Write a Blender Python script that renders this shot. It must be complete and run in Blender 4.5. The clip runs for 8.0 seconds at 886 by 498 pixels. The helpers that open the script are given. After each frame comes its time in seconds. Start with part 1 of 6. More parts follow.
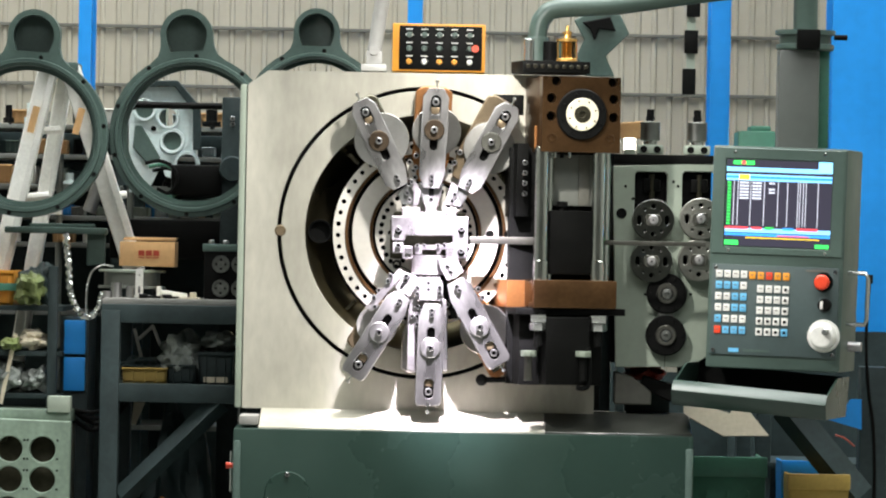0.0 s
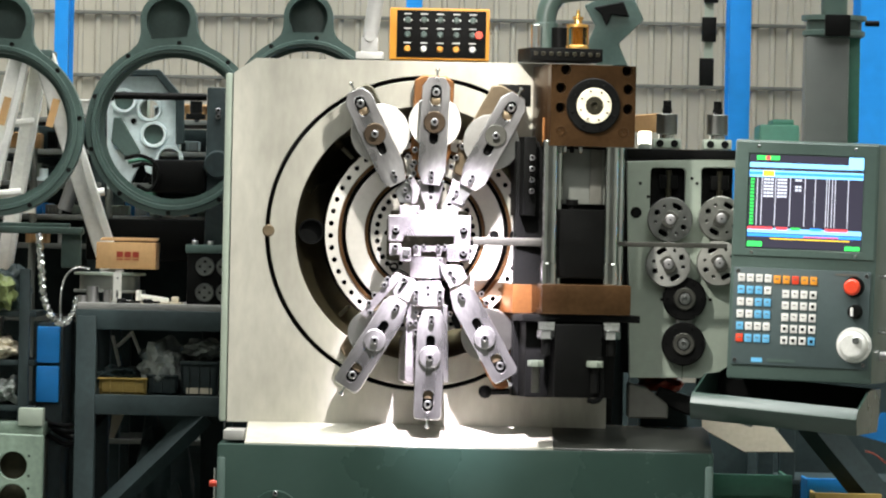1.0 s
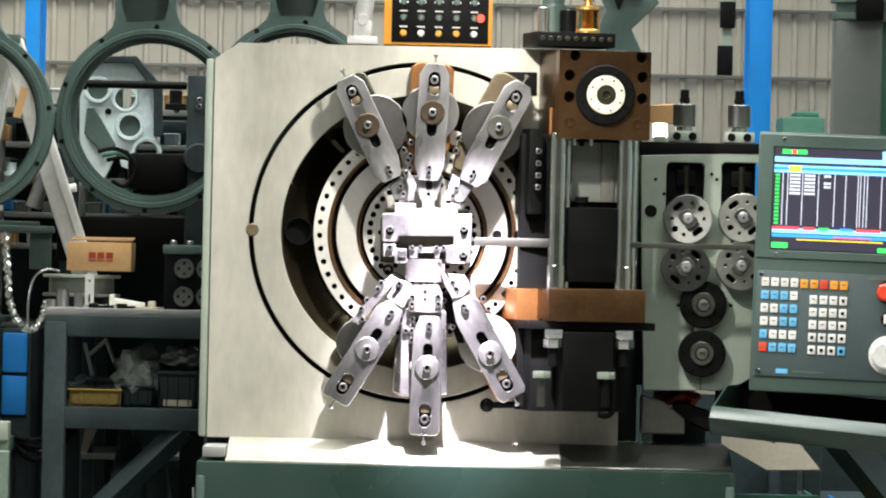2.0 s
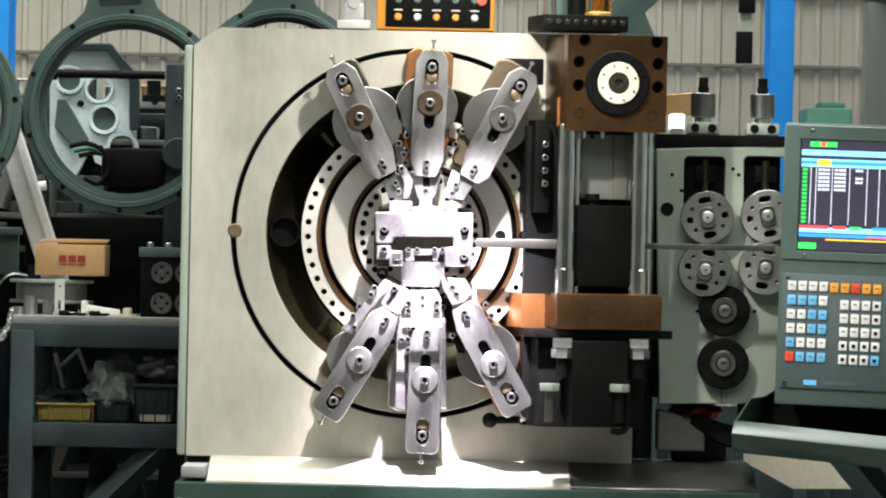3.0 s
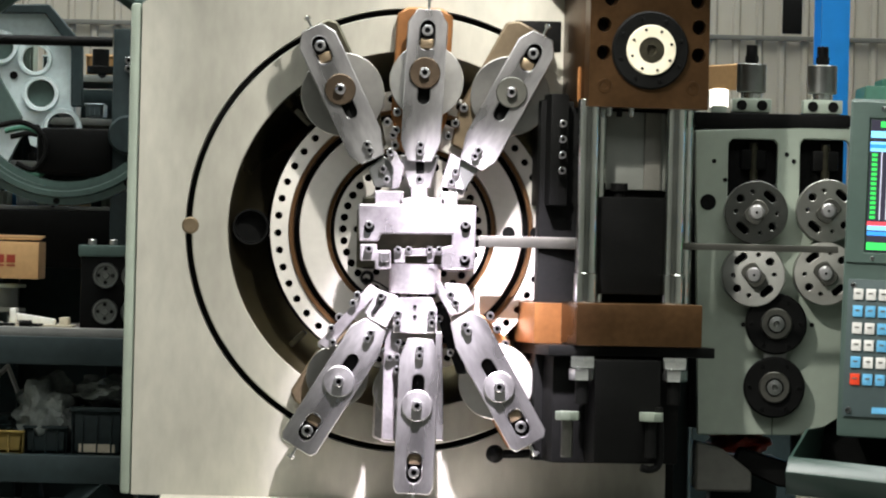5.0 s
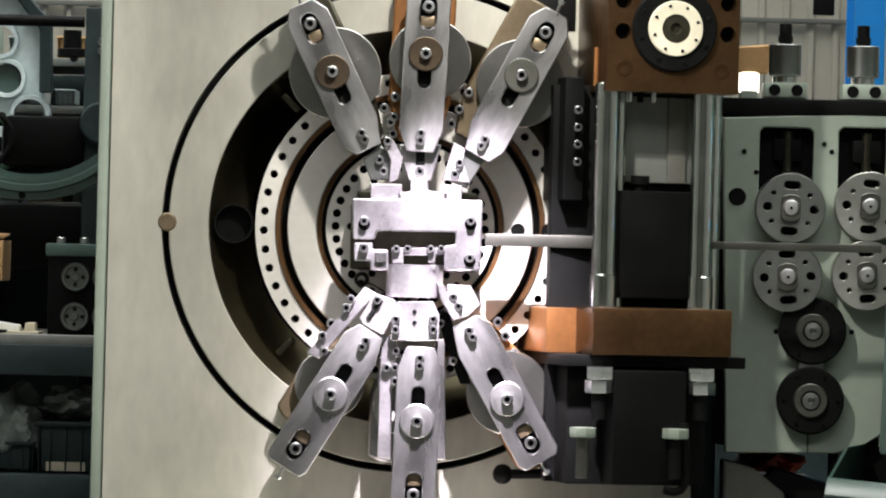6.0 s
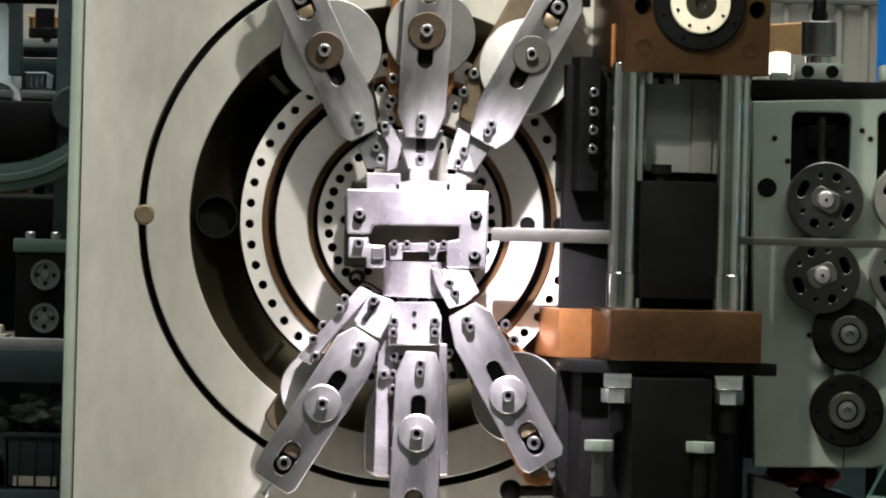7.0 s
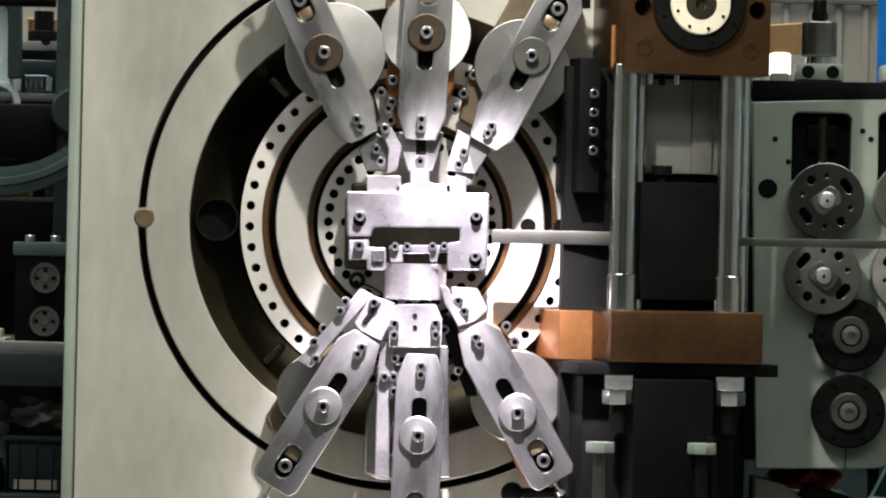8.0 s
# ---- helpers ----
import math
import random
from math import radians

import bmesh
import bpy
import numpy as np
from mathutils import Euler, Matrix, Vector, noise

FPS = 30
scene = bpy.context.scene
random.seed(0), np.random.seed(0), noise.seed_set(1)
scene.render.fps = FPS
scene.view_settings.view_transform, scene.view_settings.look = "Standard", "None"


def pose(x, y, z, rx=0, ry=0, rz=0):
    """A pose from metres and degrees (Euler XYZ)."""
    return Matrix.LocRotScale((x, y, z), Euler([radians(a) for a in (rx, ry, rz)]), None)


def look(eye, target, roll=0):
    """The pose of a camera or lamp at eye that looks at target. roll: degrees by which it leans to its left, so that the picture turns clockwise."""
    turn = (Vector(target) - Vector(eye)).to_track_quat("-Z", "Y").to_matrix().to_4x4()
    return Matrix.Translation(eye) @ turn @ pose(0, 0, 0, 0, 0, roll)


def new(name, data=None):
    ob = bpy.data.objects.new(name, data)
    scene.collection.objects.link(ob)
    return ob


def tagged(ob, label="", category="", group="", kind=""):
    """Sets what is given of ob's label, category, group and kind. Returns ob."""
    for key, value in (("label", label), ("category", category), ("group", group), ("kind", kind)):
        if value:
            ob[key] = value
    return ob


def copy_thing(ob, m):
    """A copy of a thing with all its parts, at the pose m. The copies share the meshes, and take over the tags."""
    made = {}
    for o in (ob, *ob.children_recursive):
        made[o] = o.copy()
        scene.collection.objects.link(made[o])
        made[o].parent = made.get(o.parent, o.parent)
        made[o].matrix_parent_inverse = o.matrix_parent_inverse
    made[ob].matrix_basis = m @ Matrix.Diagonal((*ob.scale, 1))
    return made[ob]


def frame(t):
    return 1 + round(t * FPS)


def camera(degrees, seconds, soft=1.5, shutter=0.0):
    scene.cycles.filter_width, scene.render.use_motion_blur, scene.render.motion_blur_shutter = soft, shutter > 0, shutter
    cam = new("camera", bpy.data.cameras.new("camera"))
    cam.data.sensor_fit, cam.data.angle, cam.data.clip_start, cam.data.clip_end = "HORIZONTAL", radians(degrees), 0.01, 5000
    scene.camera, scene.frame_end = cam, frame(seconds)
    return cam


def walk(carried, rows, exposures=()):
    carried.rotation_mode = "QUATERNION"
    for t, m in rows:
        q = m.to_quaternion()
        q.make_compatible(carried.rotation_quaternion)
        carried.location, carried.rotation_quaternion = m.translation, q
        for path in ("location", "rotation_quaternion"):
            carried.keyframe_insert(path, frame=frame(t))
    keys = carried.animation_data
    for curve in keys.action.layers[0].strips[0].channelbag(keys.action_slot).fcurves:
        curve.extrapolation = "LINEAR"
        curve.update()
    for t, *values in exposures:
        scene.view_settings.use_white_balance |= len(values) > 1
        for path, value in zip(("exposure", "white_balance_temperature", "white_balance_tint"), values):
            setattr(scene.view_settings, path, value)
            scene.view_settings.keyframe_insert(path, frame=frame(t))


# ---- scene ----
# ---- camera and its way ----
cam = camera(10.0, 8.0, 2.1)
WAY = [  # seconds, x, y, z, roll
    (0.0, -0.0000, -11.201, 1.2500, -1.10),
    (0.5, -0.0003, -10.784, 1.2512, -1.11),
    (1.0, -0.0015, -10.398, 1.2533, -1.17),
    (1.5, 0.0001, -9.991, 1.2543, -1.33),
    (3.0, 0.0032, -8.836, 1.2589, -1.13),
    (3.5, 0.0059, -8.483, 1.2599, -1.17),
    (4.0, 0.0079, -8.114, 1.2591, -1.29),
    (4.5, 0.0086, -7.743, 1.2586, -1.35),
    (6.0, 0.0047, -6.696, 1.2572, -1.42),
    (6.5, 0.0025, -6.365, 1.2543, -1.42),
    (6.8, 0.0018, -6.163, 1.2522, -1.45),
    (7.0, 0.0017, -6.126, 1.2518, -1.46),
    (7.5, 0.0001, -6.126, 1.2529, -1.41),
    (8.0, 0.0011, -6.117, 1.2542, -1.27),
]
walk(cam, [(t, pose(x, y, z, 90, roll, 0)) for t, x, y, z, roll in WAY],
     [(0.0, 0.1), (1.5, 0.1), (3.0, 0.0), (4.5, -0.21), (6.0, -0.42), (7.0, -0.56), (8.0, -0.57)])

# ---- light ----
world = bpy.data.worlds.new("hall_air")
scene.world = world
world.use_nodes = True
world.node_tree.nodes["Background"].inputs[0].default_value = (0.55, 0.62, 0.6, 1)
world.node_tree.nodes["Background"].inputs[1].default_value = 0.02


def area(name, eye, target, sx, sy, power, colour):
    d = bpy.data.lights.new(name, "AREA")
    d.shape, d.size, d.size_y, d.energy, d.color = "RECTANGLE", sx, sy, power, colour
    ob = new(name, d)
    ob.matrix_world = look(eye, target)
    return ob


# daylight of the roof lights, in their openings
area("roof_light_back", (0.0, -0.1, 4.95), (0.0, -0.05, 0.0), 6.0, 2.8, 620, (0.98, 0.99, 0.97))
area("roof_light_front", (0.0, -6.0, 4.95), (0.0, -6.0, 0.0), 6.0, 3.0, 290, (0.98, 0.99, 0.97))
# the work lamp over the forming point: its hot beam and its wider spill
def lamp_beam(name, power, degrees, soft, colour):
    d = bpy.data.lights.new(name, "SPOT")
    d.energy, d.color, d.spot_size, d.spot_blend, d.shadow_soft_size = power, colour, radians(degrees), soft, 0.018
    new(name, d).matrix_world = look((0.04, -0.62, 1.90), (0.03, -0.08, 1.11))


lamp_beam("work_lamp_beam", 1300, 29, 1.0, (0.95, 0.85, 1.0))
lamp_beam("work_lamp_spill", 108, 124, 1.0, (1.0, 0.95, 0.9))


# ---- materials ----
def mat(name, colour, rough=0.5, metal=0.0, var=0.18, scale=14.0, bump=0.05, stain=0.25, spec=0.5, stretch=(1, 1, 1), gloss=0.09):
    """Paint or metal with fine grain, broad stains, uneven gloss and a slight relief."""
    m = bpy.data.materials.new(name)
    m.use_nodes = True
    nt = m.node_tree
    b = nt.nodes["Principled BSDF"]
    b.inputs["Metallic"].default_value = metal
    b.inputs["Specular IOR Level"].default_value = spec
    tc = nt.nodes.new("ShaderNodeTexCoord")
    mp = nt.nodes.new("ShaderNodeMapping")
    mp.inputs["Scale"].default_value = stretch
    nt.links.new(tc.outputs["Object"], mp.inputs["Vector"])
    fine, broad = nt.nodes.new("ShaderNodeTexNoise"), nt.nodes.new("ShaderNodeTexNoise")
    fine.inputs["Scale"].default_value, fine.inputs["Detail"].default_value = scale * 9, 4
    broad.inputs["Scale"].default_value, broad.inputs["Detail"].default_value = scale * 0.6, 6
    for n in (fine, broad):
        nt.links.new(mp.outputs["Vector"], n.inputs["Vector"])
    info = nt.nodes.new("ShaderNodeObjectInfo")
    r1 = nt.nodes.new("ShaderNodeMapRange")
    r1.inputs[1].default_value, r1.inputs[2].default_value = 0.25, 0.75
    r1.inputs[3].default_value, r1.inputs[4].default_value = 1 - var, 1 + var
    nt.links.new(fine.outputs["Fac"], r1.inputs[0])
    r2 = nt.nodes.new("ShaderNodeMapRange")
    r2.inputs[1].default_value, r2.inputs[2].default_value = 0.3, 0.7
    r2.inputs[3].default_value, r2.inputs[4].default_value = 1 - stain, 1 + stain * 0.5
    nt.links.new(broad.outputs["Fac"], r2.inputs[0])
    r3 = nt.nodes.new("ShaderNodeMapRange")
    r3.inputs[3].default_value, r3.inputs[4].default_value = 0.92, 1.08
    nt.links.new(info.outputs["Random"], r3.inputs[0])
    m1, m2 = nt.nodes.new("ShaderNodeMath"), nt.nodes.new("ShaderNodeMath")
    m1.operation = m2.operation = "MULTIPLY"
    nt.links.new(r1.outputs[0], m1.inputs[0])
    nt.links.new(r2.outputs[0], m1.inputs[1])
    nt.links.new(m1.outputs[0], m2.inputs[0])
    nt.links.new(r3.outputs[0], m2.inputs[1])
    sc = nt.nodes.new("ShaderNodeVectorMath")
    sc.operation = "SCALE"
    sc.inputs[0].default_value = colour
    nt.links.new(m2.outputs[0], sc.inputs["Scale"])
    nt.links.new(sc.outputs[0], b.inputs["Base Color"])
    rr = nt.nodes.new("ShaderNodeMapRange")
    rr.inputs[1].default_value, rr.inputs[2].default_value = 0.3, 0.7
    rr.inputs[3].default_value, rr.inputs[4].default_value = max(0.03, rough - gloss), min(1, rough + gloss)
    nt.links.new(broad.outputs["Fac"], rr.inputs[0])
    nt.links.new(rr.outputs[0], b.inputs["Roughness"])
    if bump:
        bp = nt.nodes.new("ShaderNodeBump")
        bp.inputs["Strength"].default_value, bp.inputs["Distance"].default_value = bump, 0.002
        nt.links.new(fine.outputs["Fac"], bp.inputs["Height"])
        nt.links.new(bp.outputs[0], b.inputs["Normal"])
    return m


def ground(m, amount):
    """Gives a steel fine grinding marks that run one way across the part."""
    nt = m.node_tree
    b = nt.nodes["Principled BSDF"]
    way, turn = nt.nodes.new("ShaderNodeCombineXYZ"), nt.nodes.new("ShaderNodeVectorTransform")
    way.inputs[2].default_value = 1.0
    turn.vector_type, turn.convert_from, turn.convert_to = "VECTOR", "OBJECT", "WORLD"
    nt.links.new(way.outputs[0], turn.inputs[0])
    nt.links.new(turn.outputs[0], b.inputs["Tangent"])
    b.inputs["Anisotropic"].default_value = amount
    return m


def glow(name, colour, strength):
    m = bpy.data.materials.new(name)
    m.use_nodes = True
    b = m.node_tree.nodes["Principled BSDF"]
    b.inputs["Base Color"].default_value = (*[c * 0.3 for c in colour], 1)
    b.inputs["Emission Color"].default_value = (*colour, 1)
    b.inputs["Emission Strength"].default_value = strength
    b.inputs["Roughness"].default_value = 0.25
    return m


def glass(name, colour, rough=0.05):
    m = bpy.data.materials.new(name)
    m.use_nodes = True
    b = m.node_tree.nodes["Principled BSDF"]
    b.inputs["Base Color"].default_value = (*colour, 1)
    b.inputs["Transmission Weight"].default_value = 1
    b.inputs["Roughness"].default_value = rough
    b.inputs["IOR"].default_value = 1.4
    return m


PLATE = mat("ground_steel_plate", (0.45, 0.44, 0.37), 0.44, 0.25, 0.09, 7, 0.04, 0.42, 0.5, (1, 1, 0.4), 0.14)
DISC = mat("turned_steel", (0.64, 0.62, 0.56), 0.4, 0.25, 0.05, 9, 0.02, 0.1)
ARM = mat("milled_steel", (0.43, 0.425, 0.42), 0.32, 0.96, 0.09, 22, 0.05, 0.5, 0.5, (1, 1, 0.35), 0.15)
TOOL = mat("tool_steel", (0.5, 0.48, 0.49), 0.34, 0.9, 0.12, 20, 0.04, 0.35)
CAM = ground(mat("polished_cam", (0.37, 0.365, 0.34), 0.36, 1.0, 0.05, 12, 0.02, 0.15), 0.75)
ROD = mat("polished_rod", (0.6, 0.62, 0.58), 0.14, 1.0, 0.04, 20, 0.0, 0.12)
ROLLER = mat("hardened_roller", (0.24, 0.25, 0.235), 0.32, 1.0, 0.06, 12, 0.02, 0.2)
FEEDROLL = ground(mat("ground_roller", (0.165, 0.17, 0.155), 0.38, 1.0, 0.06, 12, 0.02, 0.2), 0.92)
PALEROLL = ground(mat("pale_ground_roller", (0.38, 0.38, 0.34), 0.4, 1.0, 0.06, 12, 0.02, 0.25), 0.5)
BACKGREY = mat("grey_back_panel", (0.16, 0.17, 0.15), 0.45, 0.1, 0.05, 8, 0.02, 0.2)
DIMSTEEL = mat("dim_strip_steel", (0.11, 0.11, 0.095), 0.4, 0.9, 0.05, 12, 0.02, 0.2)
CHROME = mat("chromed_rod", (0.62, 0.64, 0.62), 0.18, 0.95, 0.04, 20, 0.0, 0.1)
# for black parts, and for shade painted in slots, gaps, bores and recesses
BLACK = mat("black_oxide_and_shade", (0.0045, 0.0047, 0.0044), 0.48, 0.0, 0.2, 20, 0.08, 0.3, 0.07)
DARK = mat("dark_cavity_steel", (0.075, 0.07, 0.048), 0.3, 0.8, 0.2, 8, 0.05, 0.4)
BRONZE = mat("bronze_block", (0.1, 0.054, 0.023), 0.32, 0.85, 0.14, 12, 0.05, 0.45)
RIM = mat("worn_bronze_rim", (0.17, 0.09, 0.04), 0.35, 0.8, 0.1, 12, 0.04, 0.4)
SCREWSTEEL = mat("screw_steel", (0.42, 0.42, 0.42), 0.24, 1.0, 0.08, 30, 0.02, 0.2)
COPPER = mat("copper_slide", (0.31, 0.135, 0.045), 0.38, 0.6, 0.12, 12, 0.05, 0.42)
WASHER = mat("brown_washer", (0.1, 0.075, 0.052), 0.36, 0.95, 0.1, 14, 0.03, 0.2)
RECESS = mat("oily_recess_steel", (0.3, 0.265, 0.165), 0.3, 1.0, 0.06, 6, 0.03, 0.4)
OLIVE = mat("oiled_slide", (0.17, 0.13, 0.08), 0.4, 0.6, 0.1, 12, 0.05, 0.3)
GREEN = mat("machine_green_paint", (0.018, 0.04, 0.031), 0.3, 0.0, 0.06, 6, 0.03, 0.2)
PANEL = mat("panel_green_paint", (0.062, 0.098, 0.083), 0.42, 0.0, 0.06, 10, 0.03, 0.15)
PANELFACE = mat("keypad_film", (0.052, 0.078, 0.078), 0.5, 0.0, 0.05, 10, 0.02, 0.1)
FEED = mat("feeder_plate", (0.3, 0.35, 0.285), 0.5, 0.2, 0.05, 6, 0.03, 0.16)
GREYGREEN = mat("grey_green_casting", (0.047, 0.082, 0.07), 0.5, 0.0, 0.12, 12, 0.15, 0.3)
BLUEGREY = mat("blue_grey_casting", (0.58, 0.68, 0.68), 0.5, 0.0, 0.1, 12, 0.1, 0.25)
BLUE = mat("blue_column_paint", (0.005, 0.22, 0.62), 0.45, 0.0, 0.06, 4, 0.03, 0.2)
ORANGE = mat("orange_box_paint", (0.7, 0.3, 0.025), 0.45, 0.0, 0.06, 10, 0.02, 0.2)
CARD = mat("brown_cardboard", (0.5, 0.3, 0.13), 0.85, 0.0, 0.08, 14, 0.1, 0.2)
PAPER = mat("pale_board", (0.55, 0.5, 0.38), 0.8, 0.0, 0.08, 10, 0.06, 0.2)
BENCH = mat("bench_steel_paint", (0.02, 0.034, 0.035), 0.55, 0.0, 0.2, 8, 0.08, 0.5, 0.3)
ALU = mat("aluminium", (0.82, 0.82, 0.77), 0.4, 0.3, 0.08, 14, 0.04, 0.2)
WHITE = mat("white_plastic", (0.7, 0.7, 0.66), 0.4, 0.0, 0.04, 14, 0.01, 0.12)
SHEET = mat("cream_wall_sheet", (0.37, 0.345, 0.275), 0.6, 0.0, 0.03, 3, 0.0, 0.08)
POSTGREY = mat("post_grey_paint", (0.11, 0.12, 0.11), 0.45, 0.0, 0.05, 6, 0.03, 0.15)
GIRT = mat("girt_steel", (0.12, 0.12, 0.1), 0.6, 0.0, 0.1, 8, 0.05, 0.3)
CONCRETE = mat("concrete", (0.2, 0.2, 0.185), 0.8, 0.0, 0.15, 3, 0.2, 0.3)
PLASTER = mat("hall_plaster", (0.3, 0.31, 0.28), 0.85, 0.0, 0.06, 2, 0.05, 0.2)
RED = mat("red_plastic", (0.75, 0.06, 0.02), 0.35, 0.0, 0.04, 14, 0.0, 0.1)
DULLRED = mat("dull_red_plastic", (0.3, 0.035, 0.015), 0.4, 0.0, 0.06, 14, 0.0, 0.3)
KEYBLUE = mat("blue_key", (0.12, 0.42, 0.68), 0.5, 0.0, 0.04, 14, 0.0, 0.1)
KEYORANGE = mat("orange_key", (0.75, 0.3, 0.02), 0.5, 0.0, 0.04, 14, 0.0, 0.1)
POLY = mat("polythene_film", (0.27, 0.3, 0.28), 0.25, 0.0, 0.2, 16, 0.3, 0.4)
YELLOW = mat("yellow_card", (0.36, 0.25, 0.06), 0.75, 0.0, 0.1, 12, 0.06, 0.3)
GREENBIN = mat("green_bin_plastic", (0.035, 0.14, 0.09), 0.5, 0.0, 0.08, 10, 0.04, 0.3)
CREAM = mat("cream_seal_ring", (0.6, 0.56, 0.42), 0.45, 0.0, 0.05, 14, 0.02, 0.2)
CASTPALE = mat("pale_green_casting", (0.17, 0.235, 0.18), 0.6, 0.0, 0.16, 10, 0.2, 0.45)
RACKGREY = mat("rack_grey_paint", (0.16, 0.17, 0.155), 0.5, 0.0, 0.1, 8, 0.05, 0.35)
# base green made lighter to paint the highlight on its corners
EDGEGREEN = mat("edge_highlight_green", (0.075, 0.115, 0.1), 0.35, 0.0, 0.1, 10, 0.04, 0.3)
# tray steel with the shadow of the press put into its colour
SHADETRAY = mat("tray_in_press_shadow", (0.016, 0.018, 0.015), 0.35, 0.0, 0.15, 10, 0.04, 0.5)
LIME = mat("lime_plastic", (0.11, 0.14, 0.045), 0.5, 0.0, 0.1, 14, 0.05, 0.3)
LAMPGREY = mat("lamp_grey_paint", (0.36, 0.36, 0.34), 0.45, 0.1, 0.06, 10, 0.02, 0.25)
BRASS = mat("brass", (0.72, 0.42, 0.12), 0.25, 0.85, 0.05, 14, 0.0, 0.15)
AMBER = glass("amber_bowl", (0.9, 0.55, 0.2))


# ---- helpers for meshes ----
def thing(name, place, label, category, group="", kind="", turn=(0, 0, 0)):
    ob = new(name)
    ob.empty_display_size = 0.05
    ob.matrix_basis = pose(*place, *turn)
    return tagged(ob, label, category, group, kind)


def finish(name, bm, material, smooth=True):
    bmesh.ops.recalc_face_normals(bm, faces=bm.faces)
    me = bpy.data.meshes.new(name)
    if smooth:
        for f in bm.faces:
            f.smooth = True
        for e in bm.edges:
            if len(e.link_faces) != 2 or e.calc_face_angle(4) > 0.6:
                e.smooth = False
    bm.to_mesh(me)
    bm.free()
    me.materials.append(material)
    return me


def part(name, bm, material, parent=None, label="", at=(0, 0, 0), turn=(0, 0, 0)):
    ob = new(name, bm if isinstance(bm, bpy.types.Mesh) else finish(name, bm, material))
    if parent:
        ob.parent = parent
    ob.matrix_basis = pose(*at, *turn)
    return tagged(ob, label) if label else ob


def soften(bm, w, seg=1):
    es = [e for e in bm.edges if len(e.link_faces) == 2 and e.calc_face_angle(0) > 0.6]
    bmesh.ops.bevel(bm, geom=es, offset=w, segments=seg, affect="EDGES", profile=0.6, clamp_overlap=True)
    return bm


def box(sx, sy, sz, bevel=0.003, c=(0, 0, 0)):
    bm = bmesh.new()
    bmesh.ops.create_cube(bm, size=1, matrix=Matrix.Translation(c) @ Matrix.Diagonal((sx, sy, sz, 1)))
    if bevel:
        soften(bm, min(bevel, min(sx, sy, sz) * 0.4), 2)
    return bm


def circle(x, z, r, n=24, start=0.0):
    return [(x + r * math.cos(start + i * math.tau / n), z + r * math.sin(start + i * math.tau / n)) for i in range(n)]


def slot(x, z, w, length, n=8):
    """A round-ended slot along z."""
    h, r = max(0.0, length / 2 - w / 2), w / 2
    return [(x + r * math.cos(a), z + h + r * math.sin(a)) for a in [math.pi * i / n for i in range(n + 1)]] + \
           [(x + r * math.cos(a), z - h + r * math.sin(a)) for a in [math.pi + math.pi * i / n for i in range(n + 1)]]


def prism(outer, holes, y0, y1, bevel=0.0):
    """A flat plate between y0 and y1 with an outline and holes in x and z."""
    bm = bmesh.new()
    edges = []
    for loop in [outer, *holes]:
        vs = [bm.verts.new((x, y0, z)) for x, z in loop]
        edges += [bm.edges.new((vs[i], vs[(i + 1) % len(vs)])) for i in range(len(vs))]
    if holes:
        bmesh.ops.triangle_fill(bm, use_beauty=True, use_dissolve=False, edges=edges)
    else:
        bm.faces.new(list(bm.verts))
    got = bmesh.ops.extrude_face_region(bm, geom=list(bm.faces))
    bmesh.ops.translate(bm, vec=(0, y1 - y0, 0), verts=[v for v in got["geom"] if isinstance(v, bmesh.types.BMVert)])
    bmesh.ops.recalc_face_normals(bm, faces=bm.faces)
    if bevel:
        soften(bm, bevel)
    return bm


def lathe(profile, n=24, axis="Y"):
    """A turned body: (radius, place along the axis) from one end to the other."""
    bm = bmesh.new()
    rings = []
    for r, y in profile:
        if r < 1e-6:
            rings.append([bm.verts.new((0, y, 0))])
        else:
            rings.append([bm.verts.new((r * math.cos(i * math.tau / n), y, r * math.sin(i * math.tau / n))) for i in range(n)])
    for a, b in zip(rings, rings[1:]):
        for i in range(n):
            j = (i + 1) % n
            if len(a) == 1 and len(b) == 1:
                continue
            if len(a) == 1:
                bm.faces.new((a[0], b[i], b[j]))
            elif len(b) == 1:
                bm.faces.new((a[i], a[j], b[0]))
            else:
                bm.faces.new((a[i], a[j], b[j], b[i]))
    if axis == "Z":
        bmesh.ops.rotate(bm, cent=(0, 0, 0), matrix=Matrix.Rotation(radians(90), 3, "X"), verts=bm.verts)
    if axis == "X":
        bmesh.ops.rotate(bm, cent=(0, 0, 0), matrix=Matrix.Rotation(radians(-90), 3, "Z"), verts=bm.verts)
    return bm


def rod(r, h, n=20, axis="Y", bevel=0.001):
    b = min(bevel, r * 0.4, h * 0.4)
    return lathe([(0, 0), (r - b, 0), (r, b), (r, h - b), (r - b, h), (0, h)], n, axis)


def tube(points, r, n=8):
    """A round tube along points."""
    bm = bmesh.new()
    pts = [Vector(p) for p in points]
    rings = []
    for i, p in enumerate(pts):
        d = (pts[min(i + 1, len(pts) - 1)] - pts[max(i - 1, 0)]).normalized()
        u = d.cross(Vector((0.13, 0.97, 0.2))).normalized()
        w = d.cross(u)
        rings.append([bm.verts.new(p + r * (math.cos(k * math.tau / n) * u + math.sin(k * math.tau / n) * w)) for k in range(n)])
    for a, b in zip(rings, rings[1:]):
        for k in range(n):
            bm.faces.new((a[k], a[(k + 1) % n], b[(k + 1) % n], b[k]))
    bm.faces.new(rings[0])
    bm.faces.new(rings[-1])
    return bm


